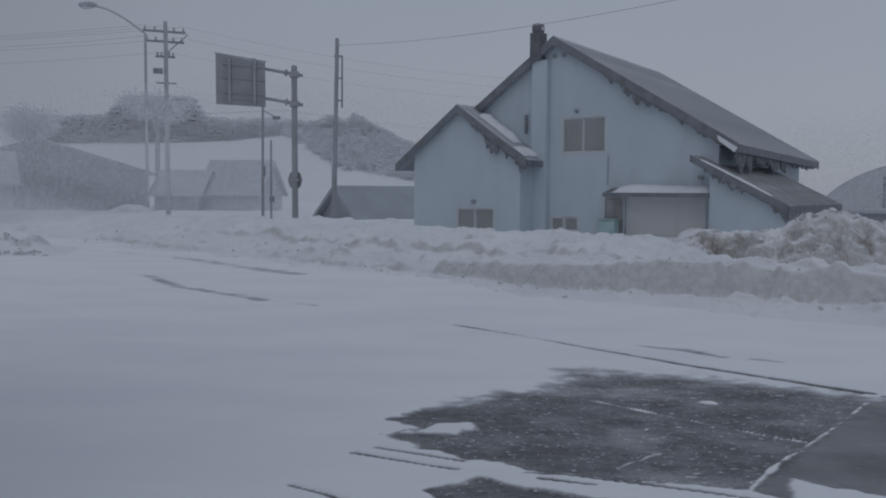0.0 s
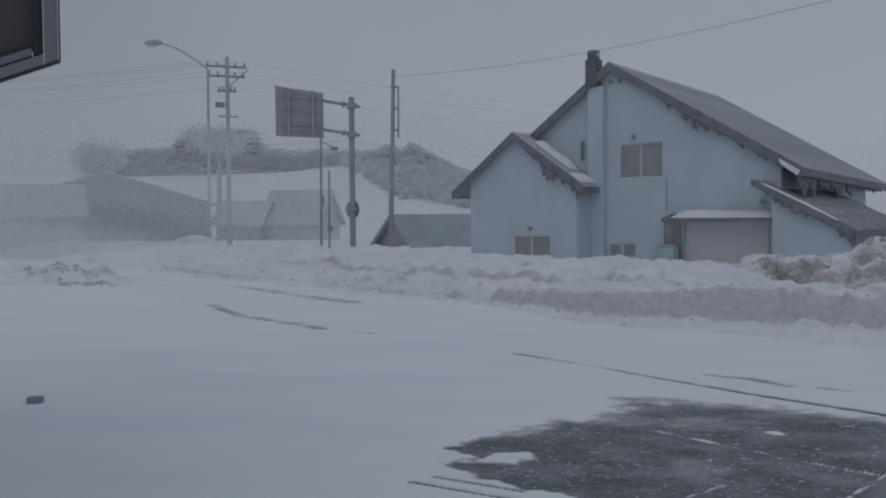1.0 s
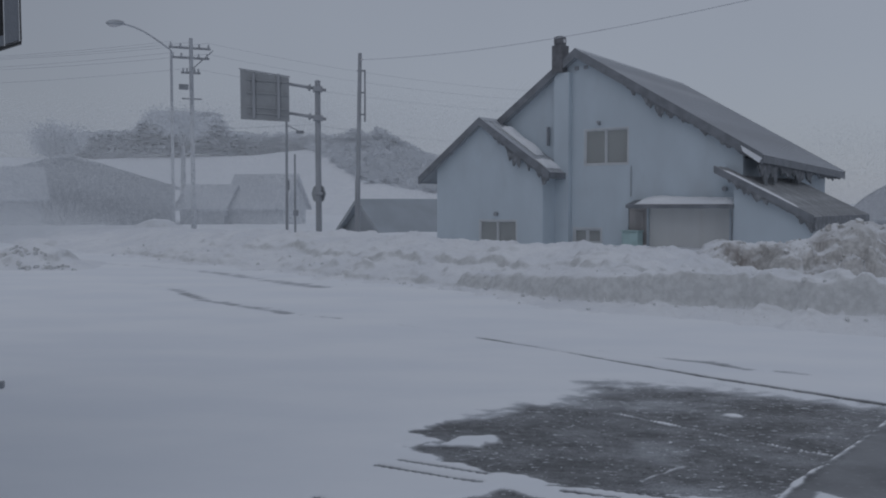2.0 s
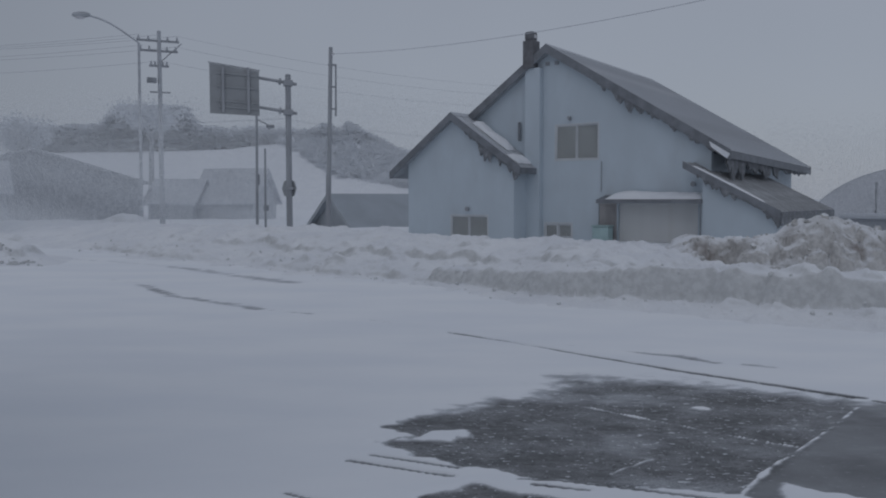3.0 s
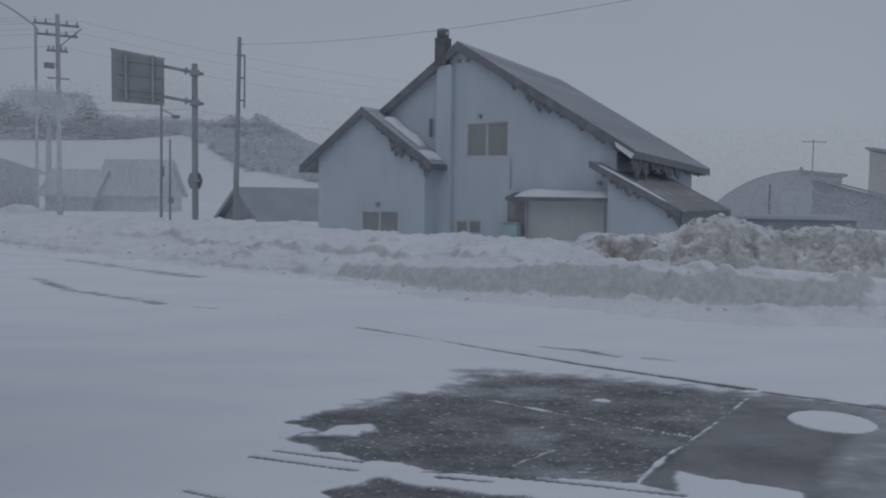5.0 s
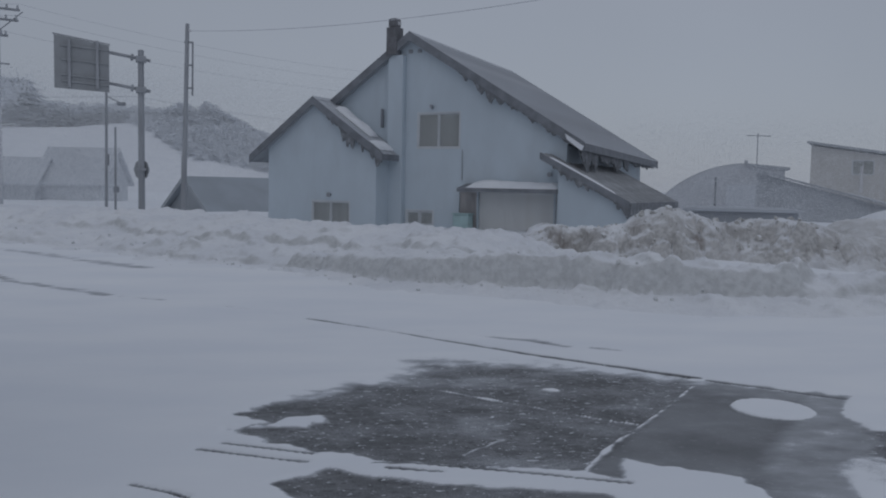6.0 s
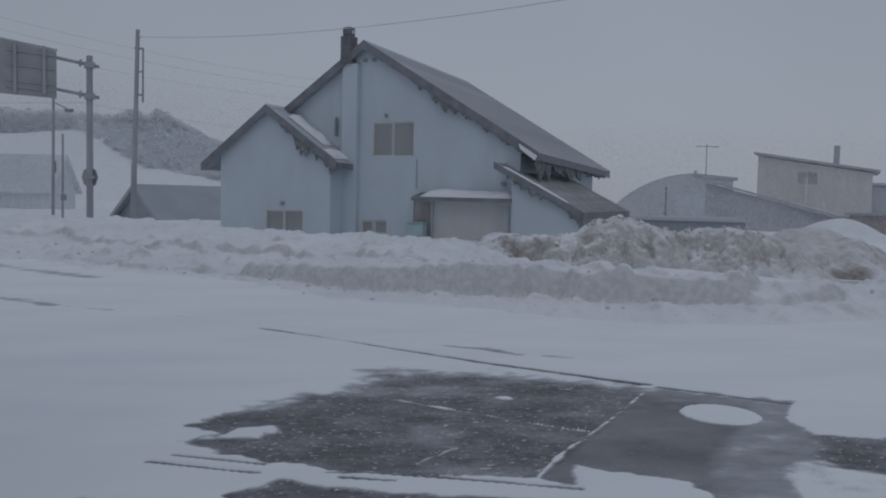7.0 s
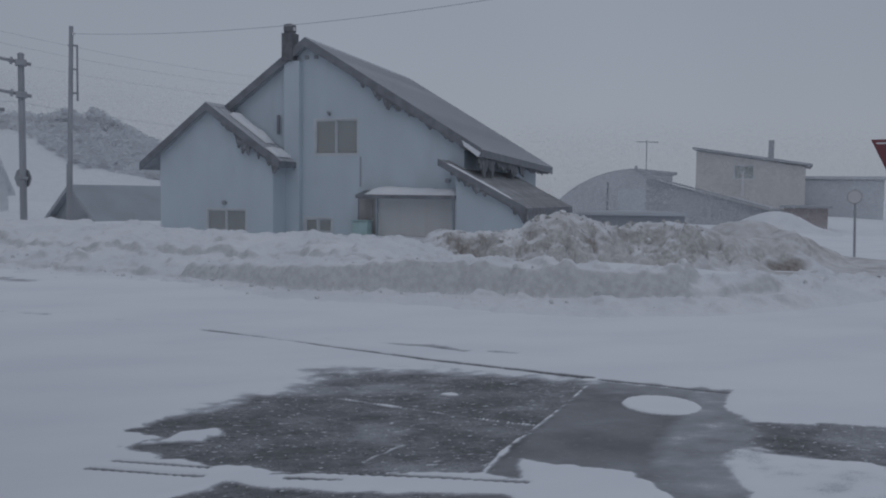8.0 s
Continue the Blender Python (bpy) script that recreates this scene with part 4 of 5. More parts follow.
    gable_roof(h, au, az, al, (ar[0], ar[1]), a0 - 0.26, -0.035, thick=0.20)
    bm = bmesh.new()
    slab(bm, [(au, 0.0, az), (al[0], 0.0, al[1]), (al[0], 0.0, al[1] - 0.2), (au, 0.0, az - 0.2)], (0, 4.0, 0))
    part("annex_back_roof", bm, M_ROOF, h)
    snow_lid("annex_roof_snow", h, lambda a, b: (au + 0.55 + 1.55 * a, a0 + 0.35 + 0.62 * b, az + 0.02 - sr * (0.55 + 1.55 * a)), 16, 8, 0.20, 13)
    snow_lid("annex_roof_snow", h, lambda a, b: (au + 2.35 + 0.5 * a, a0 - 0.1 + 1.0 * b, az + 0.02 - sr * (2.35 + 0.5 * a)), 8, 8, 0.12, 14)
    # awning with the shutter and a brown door under it
    awn = part("awning", one(slab, [(2.45, -0.72, 1.62), (6.12, -0.72, 1.62), (6.12, -0.003, 1.78), (2.45, -0.003, 1.78)], (0, 0, -0.12)), M_FASCIA, h)
    snow_lid("awning_snow", awn, lambda a, b: (2.75 + 3.3 * a, -0.68 + 0.66 * b, 1.63 + 0.145 * b), 22, 8, 0.17, 15)
    shutter = part("shutter", one(box, shut[0], shut[1], 0.10, 0.13, shut[2], shut[3]), M_SHUTTER, h)
    first = None
    for k in range(24):
        if first is None:
            first = slat = part("slat", one(box, shut[0] + 0.01, shut[1] - 0.01, 0.085, 0.097, 0.001, 0.078, 0.004), M_SHUTTER, shutter)
        else:
            slat = new("slat", first.data)
            slat.parent = shutter
        slat.location = (0, 0, shut[2] + 0.08 * k)
    d = part("door", one(box, door[0], door[1], 0.05, 0.10, door[2], door[3], 0.006), M_BROWN, h)
    part("door_panel", one(box, door[0] + 0.12, door[1] - 0.12, 0.035, 0.049, 0.75, 1.4, 0.01), M_BROWN, d)
    # lean-to
    l0, ut, zt, ub, zb = -0.72, 5.55, 2.79, 8.52, 1.28
    ls = (zt - zb) / (ub - ut)
    lr = part("lean_to_roof", one(slab, [(ut, l0 - 0.2, zt), (ub, l0 - 0.2, zb), (ub, l0 - 0.2, zb - 0.05), (ut, l0 - 0.2, zt - 0.05)], (0, 6.0, 0)), M_LEAN, h)
    first = None
    for k in range(15):
        if first is None:
            first = seam = part("seam", one(slab, [(ut, 0, zt + 0.002), (ub, 0, zb + 0.002), (ub, 0, zb + 0.025), (ut, 0, zt + 0.025)], (0, 0.03, 0)), M_LEAN, lr)
        else:
            seam = new("seam", first.data)
            seam.parent = lr
        seam.location = (0, l0 - 0.15 + 0.41 * k, 0)
    part("verge_board", one(slab, [(ut, l0 - 0.24, zt + 0.02), (ub, l0 - 0.24, zb + 0.02), (ub, l0 - 0.24, zb - 0.26), (ut, l0 - 0.24, zt - 0.19)], (0, 0.04, 0)), M_FASCIA, lr)
    part("eave_board", one(box, ub - 0.01, ub + 0.03, l0 - 0.2, l0 + 5.8, zb - 0.42, zb - 0.01), M_DARK_BOARD, lr)
    snow_lid("verge_snow", lr, lambda a, b: (ut + 0.25 + (ub - ut - 0.7) * a, l0 - 0.2 + 0.13 * b, zt + 0.005 - ls * (0.25 + (ub - ut - 0.7) * a)), 26, 5, 0.07, 16)
    part("lean_to_wall", one(walled, [(6.1, -0.6), (8.35, -0.6), (8.35, zt - 0.06 - ls * (8.35 - ut)), (6.1, zt - 0.06 - ls * (6.1 - ut))], [], l0, l0 + 0.14), M_BLUE, h)
    part("lean_to_wall", one(box, 8.21, 8.35, l0 + 0.143, l0 + 5.4, -0.6, zt - 0.07 - ls * (8.35 - ut)), M_BLUE, h)
    part("lean_to_wall", one(box, 6.1, 6.24, l0 + 0.143, -0.003, -0.6, zt - 0.07 - ls * (6.24 - ut)), M_BLUE, h)
    part("downpipe", one(tube, (6.07, l0 - 0.04, -0.3), (6.07, l0 - 0.04, 1.62), 0.022), M_FASCIA, h)
    # pipe, wall lamp and vents
    part("downpipe", one(tube, (2.28, -0.03, 1.9), (2.28, -0.03, 2.93), 0.014), M_SOFFIT, h)
    lamp = part("wall_lamp", one(tube, (1.05, -0.02, 4.47), (1.05, -0.14, 4.47), 0.045, 0.055, 12), M_FIT, h)
    part("lamp_bracket", one(box, 1.02, 1.08, -0.10, 0.0, 4.38, 4.425), M_FIT, lamp)
    for u, y, z in ((5.55, -0.003, 2.12), (-2.6, a0 - 0.003, 1.28), (5.75, -0.003, 2.55)):
        part("vent_cowl", one(tube, (u, y, z), (u, y - 0.1, z), 0.07, 0.085, 10), M_FIT, h)
    part("stove_pipe", one(tube, (-1.0, -0.09, 3.75), (-1.0, -0.09, 4.42), 0.055), M_FASCIA, h)
    for u, z in ((0.05, 6.36), (0.42, 6.36)):
        part("gable_vent", one(box, u, u + 0.16, -0.04, -0.003, z, z + 0.13, 0.01), M_FIT, h)
    # ragged ice and dark boards under the verges
    bm = bmesh.new()
    ragged(bm, (au + 0.45, a0 - 0.26, az - 0.22 - sr * 0.45), (ar[0] - 0.02, a0 - 0.26, az - 0.22 - sr * (ar[0] - au - 0.02)), 0.10, 21,
           [(0.17, 0.18, 0.02), (0.35, 0.50, 0.035), (0.43, 0.42, 0.045), (0.51, 0.46, 0.03), (0.68, 0.20, 0.02), (0.84, 0.30, 0.025), (0.93, 0.42, 0.035)])
    tagged(part("ice_fringe", bm, M_DARK_BOARD, h, "ragged dark boards and crusted ice"), kind="stuff")
    bm = bmesh.new()
    ragged(bm, (ru + 1.9, -0.305, zr(ru + 1.9) - 0.06), (ru + 4.4, -0.305, zr(ru + 4.4) - 0.06), 0.09, 22, [(0.14, 0.14, 0.03), (0.36, 0.26, 0.06), (0.52, 0.36, 0.07), (0.66, 0.26, 0.06), (0.82, 0.12, 0.05)])
    ragged(bm, (ru + 4.4, -0.305, zr(ru + 4.4) - 0.06), (6.7, -0.305, zr(6.7) - 0.06), 0.09, 23, [(0.15, 0.10, 0.06), (0.5, 0.12, 0.08), (0.75, 0.10, 0.05)])
    tagged(part("ice_fringe", bm, M_DARK_BOARD, h, "ragged dark boards and crusted ice"), kind="stuff")
    bm = bmesh.new()
    ragged(bm, (ut + 0.45, l0 - 0.245, zt - 0.16 - ls * 0.45), (ub - 0.02, l0 - 0.245, zb - 0.18), 0.08, 25, [(0.13, 0.10, 0.03), (0.22, 0.22, 0.05), (0.34, 0.20, 0.05), (0.46, 0.14, 0.03), (0.86, 0.16, 0.04), (0.97, 0.30, 0.05)])
    tagged(part("ice_fringe", bm, M_DARK_BOARD, h, "ragged dark boards and crusted ice"), kind="stuff")
    return h


blue_house()
tub = thing("storage_tub", pose(4.95, 29.05, 0.45, 0, 0, -37), "teal plastic tub half buried in snow by the door", "tub")
part("tub", one(box, -0.30, 0.30, -0.2, 0.2, -0.35, 0.26, 0.04), M_TEAL, tub)
part("lid", one(box, -0.33, 0.33, -0.23, 0.23, 0.263, 0.31, 0.015), M_TEAL, tub)


# ---------------------------------------------------------------- other buildings
def plain_house(name, m, w, d, eave, rise, wall_m, roof_m, label, category="house", windows=(), over=0.35, ridge=0.5, group=""):
    """A gabled building: the gable faces -y, w wide and d deep; windows are (x0, x1, z0, z1) in the front, ridge where its top lies."""
    h = thing(name, m, label, category, group)
    rx = -w / 2 + w * ridge
    part("wall", one(walled, [(-w / 2, -0.5), (w / 2, -0.5), (w / 2, eave), (rx, eave + rise), (-w / 2, eave)], list(windows), 0, 0.15), wall_m, h)
    part("wall", one(walled, [(-w / 2, -0.5), (w / 2, -0.5), (w / 2, eave), (rx, eave + rise), (-w / 2, eave)], [], d - 0.15, d), wall_m, h)
    for x in (-w / 2, w / 2 - 0.15):
        part("wall", one(box, x, x + 0.15, 0.153, d - 0.153, -0.5, eave), wall_m, h)
    for sgn in (-1, 1):
        half = (w / 2 - rx) if sgn > 0 else (rx + w / 2)
        k = rise / half
        e = half + over
        top = eave + rise + 0.16
        r = part("roof", one(slab, [(rx, -over, top), (rx + sgn * e, -over, top - k * e), (rx + sgn * e, -over, top - k * e - 0.13), (rx, -over, top - 0.13)], (0, d + 2 * over, 0)), roof_m, h)
        part("verge_board", one(slab, [(rx, -over - 0.03, top + 0.02), (rx + sgn * e, -over - 0.03, top - k * e + 0.02), (rx + sgn * e, -over - 0.03, top - k * e - 0.2), (rx, -over - 0.03, top - 0.2)], (0, 0.028, 0)), wall_m, r)
    for q in windows:
        window(h, *q, 0.02, sill=False)
    return h


# grey shed behind the pole, seen with its gable and long slate-blue slope
plain_house("shed", pose(-6.1, 42.6, 0, 0, 0, -50), 3.7, 7.0, 0.30, 1.45, M_SHED_WALL, M_SHED_ROOF, "grey boarded shed with slate-blue sheet roof", "shed")

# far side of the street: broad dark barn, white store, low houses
plain_house("barn", pose(-27.6, 55.6, 0, 0, 0, 27), 13.6, 14, 2.75, 2.1, M_HAZE_DARK, M_HAZE_DARK, "broad dark barn paled by haze in its colour", "barn")
plain_house("store", pose(-28.6, 44.4, 0, 0, 0, -58.5), 5.2, 4.4, 2.0, 1.6, M_HAZE_WALL, M_HAZE_ROOF, "pale low store with haze-pale roof", "store")
plain_house("house", pose(-17.7, 61.4, 0, 0, 0, -100), 4.2, 4.2, 1.55, 2.1, M_HAZE_WALL, M_HAZE_ROOF, "small haze-pale house in the storm", windows=((-0.6, 0.6, 0.7, 1.5),))
plain_house("house", pose(-21.0, 60.6, 0, 0, 0, -97), 3.6, 3.2, 1.45, 1.45, M_HAZE_WALL, M_HAZE_ROOF, "low annexed house with snowy haze-pale roof")


def right_side():
    # arched store
    st = thing("arched_store", pose(30.2, 57.6, 0, 0, 0, -25), "grey round-roofed steel store in the storm", "store")
    bm = bmesh.new()
    prof = [(-6.1 + 6.1 * (k / 12), 0, 0.3 + 3.35 * math.sin(math.pi / 2 * (k / 12)) ** 0.62) for k in range(13)] + [(1.3, 0, 3.55), (2.6, 0, 3.38)]
    slab(bm, prof + [(2.6, 0, -0.5), (-6.1, 0, -0.5)], (0, 9, 0))
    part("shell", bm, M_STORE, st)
    part("eave", one(slab, [(-0.1, -0.25, 3.74), (2.9, -0.25, 3.46), (2.9, -0.25, 3.28), (-0.1, -0.25, 3.56)], (0, 9.4, 0)), M_HAZE_DARK, st)
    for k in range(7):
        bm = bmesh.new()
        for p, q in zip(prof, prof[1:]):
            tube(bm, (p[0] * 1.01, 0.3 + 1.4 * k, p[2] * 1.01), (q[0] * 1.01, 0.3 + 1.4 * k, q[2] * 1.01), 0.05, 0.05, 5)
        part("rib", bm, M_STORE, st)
    part("door", one(box, -1.3, 1.3, -0.06, -0.003, -0.4, 2.2), M_HAZE_ROOF, st)
    part("vent", one(tube, (0, 0.5, 3.4), (0, 0.5, 3.95), 0.16, 0.12), M_HAZE_WALL, st)
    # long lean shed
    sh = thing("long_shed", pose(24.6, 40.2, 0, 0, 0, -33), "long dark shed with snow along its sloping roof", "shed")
    part("wall", one(slab, [(-2.6, 0, -0.5), (5.6, 0, -0.5), (5.6, 0, 0.52), (-2.6, 0, 2.70)], (0, 5, 0)), M_HAZE_DARK, sh)
    part("roof", one(slab, [(-2.8, -0.3, 2.90), (5.9, -0.3, 0.586), (5.9, -0.3, 0.486), (-2.8, -0.3, 2.80)], (0, 5.6, 0)), M_HAZE_DARK, sh)
    snow_lid("roof_snow", sh, lambda a, b: (1.6 + 4.2 * a, -0.28 + 0.35 * b, 1.73 - 1.117 * a + 0.01), 24, 5, 0.06, 31, M_HAZE_ROOF)
    for x in (-1.8, 0.4, 2.6):
        part("post", one(box, x, x + 0.12, -0.12, -0.003, -0.5, 1.1), M_HAZE_DARK, sh)
    lw = thing("low_shed", pose(15.4, 32.0, 0, 0, 0, -24), "low flat shed roofed with snow", "shed")
    part("wall", one(box, -1.0, 3.2, 0, 3, -0.5, 0.90), M_HAZE_DARK, lw)
    part("roof", one(box, -1.1, 3.35, -0.2, 3.2, 0.903, 1.0, 0.02), M_HAZE_ROOF, lw)
    snow_lid("roof_snow", lw, lambda a, b: (-1.05 + 4.35 * a, -0.18 + 3.3 * b, 1.0), 18, 10, 0.07, 32, M_HAZE_ROOF)
    # beige two-storey house with a mono-pitch roof
    h = thing("house", pose(42.3, 61.9, 0, 0, 0, -36.5), "beige two-storey house with shallow mono-pitch roof", "house")
    holes = [(-0.9, 0.7, 3.2, 4.35), (-2.6, -1.4, 0.3, 1.4)]
    part("wall", one(walled, [(-3.9, -0.6), (4.6, -0.6), (4.6, 4.2), (-3.9, 5.5)], holes, 0, 0.16), M_BEIGE, h)
    for x, z in ((-3.9, 5.46), (4.45, 4.2)):
        part("wall", one(box, x, x + 0.15, 0.163, 7.0, -0.6, z), M_BEIGE, h)
    for q in holes:
        window(h, *q, 0.02, sill=False)
    part("roof", one(slab, [(-4.2, -0.45, 5.86), (5.1, -0.45, 4.44), (5.1, -0.45, 4.26), (-4.2, -0.45, 5.68)], (0, 8, 0)), M_HAZE_DARK, h)
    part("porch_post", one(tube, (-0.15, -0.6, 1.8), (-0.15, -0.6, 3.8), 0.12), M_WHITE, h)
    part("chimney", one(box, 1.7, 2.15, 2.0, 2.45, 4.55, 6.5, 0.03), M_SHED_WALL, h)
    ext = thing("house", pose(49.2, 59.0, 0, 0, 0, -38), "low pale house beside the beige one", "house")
    part("wall", one(box, -3.6, 3.2, 0, 6, -0.6, 3.2), M_HAZE_WALL, ext)
    part("roof", one(slab, [(-3.9, -0.3, 3.5), (3.5, -0.3, 3.5), (3.5, -0.3, 3.25), (-3.9, -0.3, 3.25)], (0, 6.6, 0)), M_HAZE_ROOF, ext)
    hut = thing("hut", pose(28.1, 36.0, 0, 0, 0, -38), "small dark hut behind the snow heap", "hut")
    part("wall", one(box, -1.0, 1.0, 0, 2.0, -0.5, 1.20), M_HUT, hut)
    part("roof", one(box, -1.2, 1.2, -0.2, 2.2, 1.203, 1.33, 0.02), M_HAZE_DARK, hut)
    mound = sheet("snow_mound", np.arange(20, 34, 0.25), np.arange(26, 40, 0.25), lambda x, y: -0.1 + 1.25 * np.exp(-(((x - 24.6) / 2.1) ** 2 + ((y - 33.5) / 1.8) ** 2)) + 0.2 * LAT.fbm(x * 0.7, y * 0.7, 4) * np.exp(-(((x - 25) / 3) ** 2 + ((y - 33) / 3) ** 2)), M_SNOW)
    tagged(mound, "rounded heap of white snow before the huts", "snow heap", kind="stuff")


right_side()


# ---------------------------------------------------------------- poles, signs and lines
def sign_gantry():
    g = thing("road_sign", pose(-5.93, 30.43, 0, 0, 0, 11), "large road sign seen from behind on a steel post", "road sign")
    part("post", one(tube, (0, 0, -0.3), (0, 0, 6.0), 0.115, 0.10, 14), M_GALV, g)
    part("post_cap", one(tube, (0, 0, 6.0), (0, 0, 6.05), 0.115, 0.06, 14), M_GALV, g)
    arms = []
    for z, z2 in ((5.72, 6.0), (4.70, 4.92)):
        arm = part("arm", one(tube, (0.30, -0.05, z - 0.03), (-1.35, -0.10, z + 0.22), 0.055, 0.05, 10), M_GALV, g)
        part("clamp", one(box, -0.17, 0.17, -0.2, 0.16, z - 0.09, z + 0.10, 0.02), M_GALV, arm)
        part("flange", one(tube, (-0.32, -0.065, z + 0.06), (-0.24, -0.06, z + 0.05), 0.12, 0.12, 12), M_GALV, arm)
        arms.append(arm)
    board = part("sign_board", one(slab, [(-2.66, -0.25, 4.62), (-0.99, -0.25, 4.55), (-0.99, -0.25, 6.08), (-2.66, -0.25, 6.33)], (0, 0.03, 0)), M_SIGNBACK, g)
    part("edge_trim", one(slab, [(-2.70, -0.262, 6.345), (-0.96, -0.262, 6.09), (-0.96, -0.262, 6.13), (-2.70, -0.262, 6.385)], (0, 0.05, 0)), M_GALV, board)
    for z in (5.95, 5.5, 5.0, 4.80):
        part("stiffener", one(slab, [(-2.45, -0.29, z + 0.03), (-1.0, -0.29, z - 0.06), (-1.0, -0.29, z), (-2.45, -0.29, z + 0.09)], (0, 0.037, 0)), M_SIGNBACK, board)
    for x in (-2.25, -1.40):
        part("upright", one(slab, [(x, -0.33, 4.65), (x + 0.09, -0.33, 4.65), (x + 0.09, -0.33, 6.2), (x, -0.33, 6.2)], (0, 0.038, 0)), M_GALV, board)
    s = part("small_sign", one(tube, (-0.01, 0.17, 2.03), (0.012, 0.192, 2.03), 0.35, 0.35, 8), M_SIGNBACK, g)
    part("sign_bracket", one(box, -0.15, 0.15, -0.14, 0.165, 1.98, 2.08, 0.02), M_GALV, s)
    return g


sign_gantry()


def wood_pole():
    p = thing("utility_pole", pose(-4.40, 29.68, 0, 0, 0, 0), "slim grey steel pole with a cable guard beside the house", "pole")
    part("shaft", one(tube, (-0.06, 0, -0.3), (0.10, 0, 6.85), 0.085, 0.065, 14), M_GALV, p)
    part("guard", one(tube, (-0.05, 0, -0.1), (-0.01, 0, 2.5), 0.10, 0.092, 14), M_GALV, p)
    rail = part("cable_guard", one(tube, (0.26, -0.02, 4.5), (0.27, -0.02, 6.25), 0.03, 0.03, 8), M_FIT, p)
    for z in (4.75, 5.5, 6.25):
        part("bracket", one(box, 0.0, 0.29, -0.05, 0.03, z - 0.025, z + 0.025, 0.006), M_FIT, rail)
    part("insulator", one(tube, (0.14, -0.05, 6.62), (0.22, -0.05, 6.62), 0.04, 0.03), M_WHITE, p)
    return p


wood_pole()


def line_pole():
    p = thing("utility_pole", pose(-14.97, 43.5, 0, 0, 0, 25), "concrete power pole with crossarms and insulators", "pole")
    part("shaft", one(tube, (0, 0, -0.3), (0, 0, 10.1), 0.135, 0.095, 14), M_CONC, p)
    for z, w in ((9.55, 1.08), (9.05, 1.0), (8.3, 0.5)):
        arm = part("crossarm", one(box, -w, w * 0.9, -0.06, 0.06, z, z + 0.1, 0.01), M_FIT, p)
        for k in range(5):
            x = -w + 0.1 + k * (1.9 * w - 0.2) / 4
            if abs(x) > 0.16:
                part("insulator", one(tube, (x, 0, z + 0.1), (x, 0, z + 0.28), 0.06, 0.04, 8), M_CONC, arm)
    part("equipment_box", one(box, -0.62, -0.16, -0.16, 0.16, 7.5, 7.75, 0.03), M_FIT, p)
    part("drop_bracket", one(box, -0.5, 0.5, -0.04, 0.04, 7.0, 7.07), M_FIT, p)
    part("brace", one(tube, (0.1, 0.07, 8.6), (1.1, 0.07, 9.55), 0.025), M_FIT, p)
    return p


line_pole()


def street_lamp():
    p = thing("street_lamp", pose(-15.2, 41.28, 0, 0, 0, 0), "tall grey street lamp with curved arm", "street lamp")
    part("post", one(tube, (-0.03, 0, -0.3), (0.02, 0, 9.1), 0.09, 0.06, 12), M_LAMP_POST, p)
    pts = [(0.02 - 2.1 * t, -0.8 * t, 9.1 + 1.15 * math.sin(t * 1.45)) for t in [k / 12 for k in range(13)]]
    part("arm", one(bent, pts, 0.04), M_LAMP_POST, p)
    bm = bmesh.new()
    e = pts[-1]
    bmesh.ops.create_uvsphere(bm, u_segments=16, v_segments=10, radius=1.0, matrix=Matrix.Translation((e[0] - 0.25, e[1] - 0.1, e[2] + 0.02)) @ Matrix.Diagonal((0.45, 0.22, 0.15, 1)))
    head = part("lamp_head", bm, M_LAMP_POST, p, smooth=True)
    bm = bmesh.new()
    bmesh.ops.create_uvsphere(bm, u_segments=14, v_segments=8, radius=1.0, matrix=Matrix.Translation((e[0] - 0.3, e[1] - 0.11, e[2] - 0.08)) @ Matrix.Diagonal((0.28, 0.15, 0.1, 1)))
    part("lens", bm, M_WHITE, head, smooth=True)
    return p


street_lamp()

slim = thing("marker_pole", pose(-7.72, 33.12, 0), "slim grey pole with a small lamp bracket", "pole")
part("shaft", one(tube, (0, 0, -0.3), (0.04, 0, 5.0), 0.06, 0.045), M_GALV, slim)
arm = part("arm", one(tube, (0.03, 0, 4.72), (0.5, -0.05, 4.5), 0.018), M_FIT, slim)
part("lamp", one(box, 0.42, 0.72, -0.1, 0.04, 4.38, 4.5, 0.03), M_FIT, arm)
part("plate", one(box, 0.03, 0.13, -0.03, 0.0, 2.2, 2.6, 0.01), M_FIT, slim)
slim2 = thing("marker_pole", pose(-7.41, 33.2, 0), "short slim grey marker pole in the bank", "pole")
part("shaft", one(tube, (0, 0, -0.3), (0.02, 0, 3.6), 0.045, 0.035), M_GALV, slim2)
part("plate", one(box, -0.05, 0.15, -0.05, -0.036, 1.2, 1.42, 0.01), M_FIT, slim2)

ant = thing("antenna", pose(31.2, 58.0, 0, 0, 0, -25), "thin rooftop aerial mast over the round store", "antenna")
part("mast", one(tube, (0, 0, 0.0), (0, 0, 5.9), 0.045, 0.035), M_FIT, ant)
part("boom", one(tube, (-0.75, 0, 5.75), (0.85, 0, 5.7), 0.03), M_FIT, ant)
for k in range(6):
    part("element", one(tube, (-0.7 + 0.29 * k, -0.35, 5.74), (-0.7 + 0.29 * k, 0.35, 5.74), 0.015), M_FIT, ant)

rod = thing("marker_rod", pose(17.46, 35.97, 0), "dark upright iron rod standing in the snow", "rod")
part("shaft", one(tube, (0, 0, -0.2), (0, 0, 2.33), 0.045, 0.04), M_FASCIA, rod)

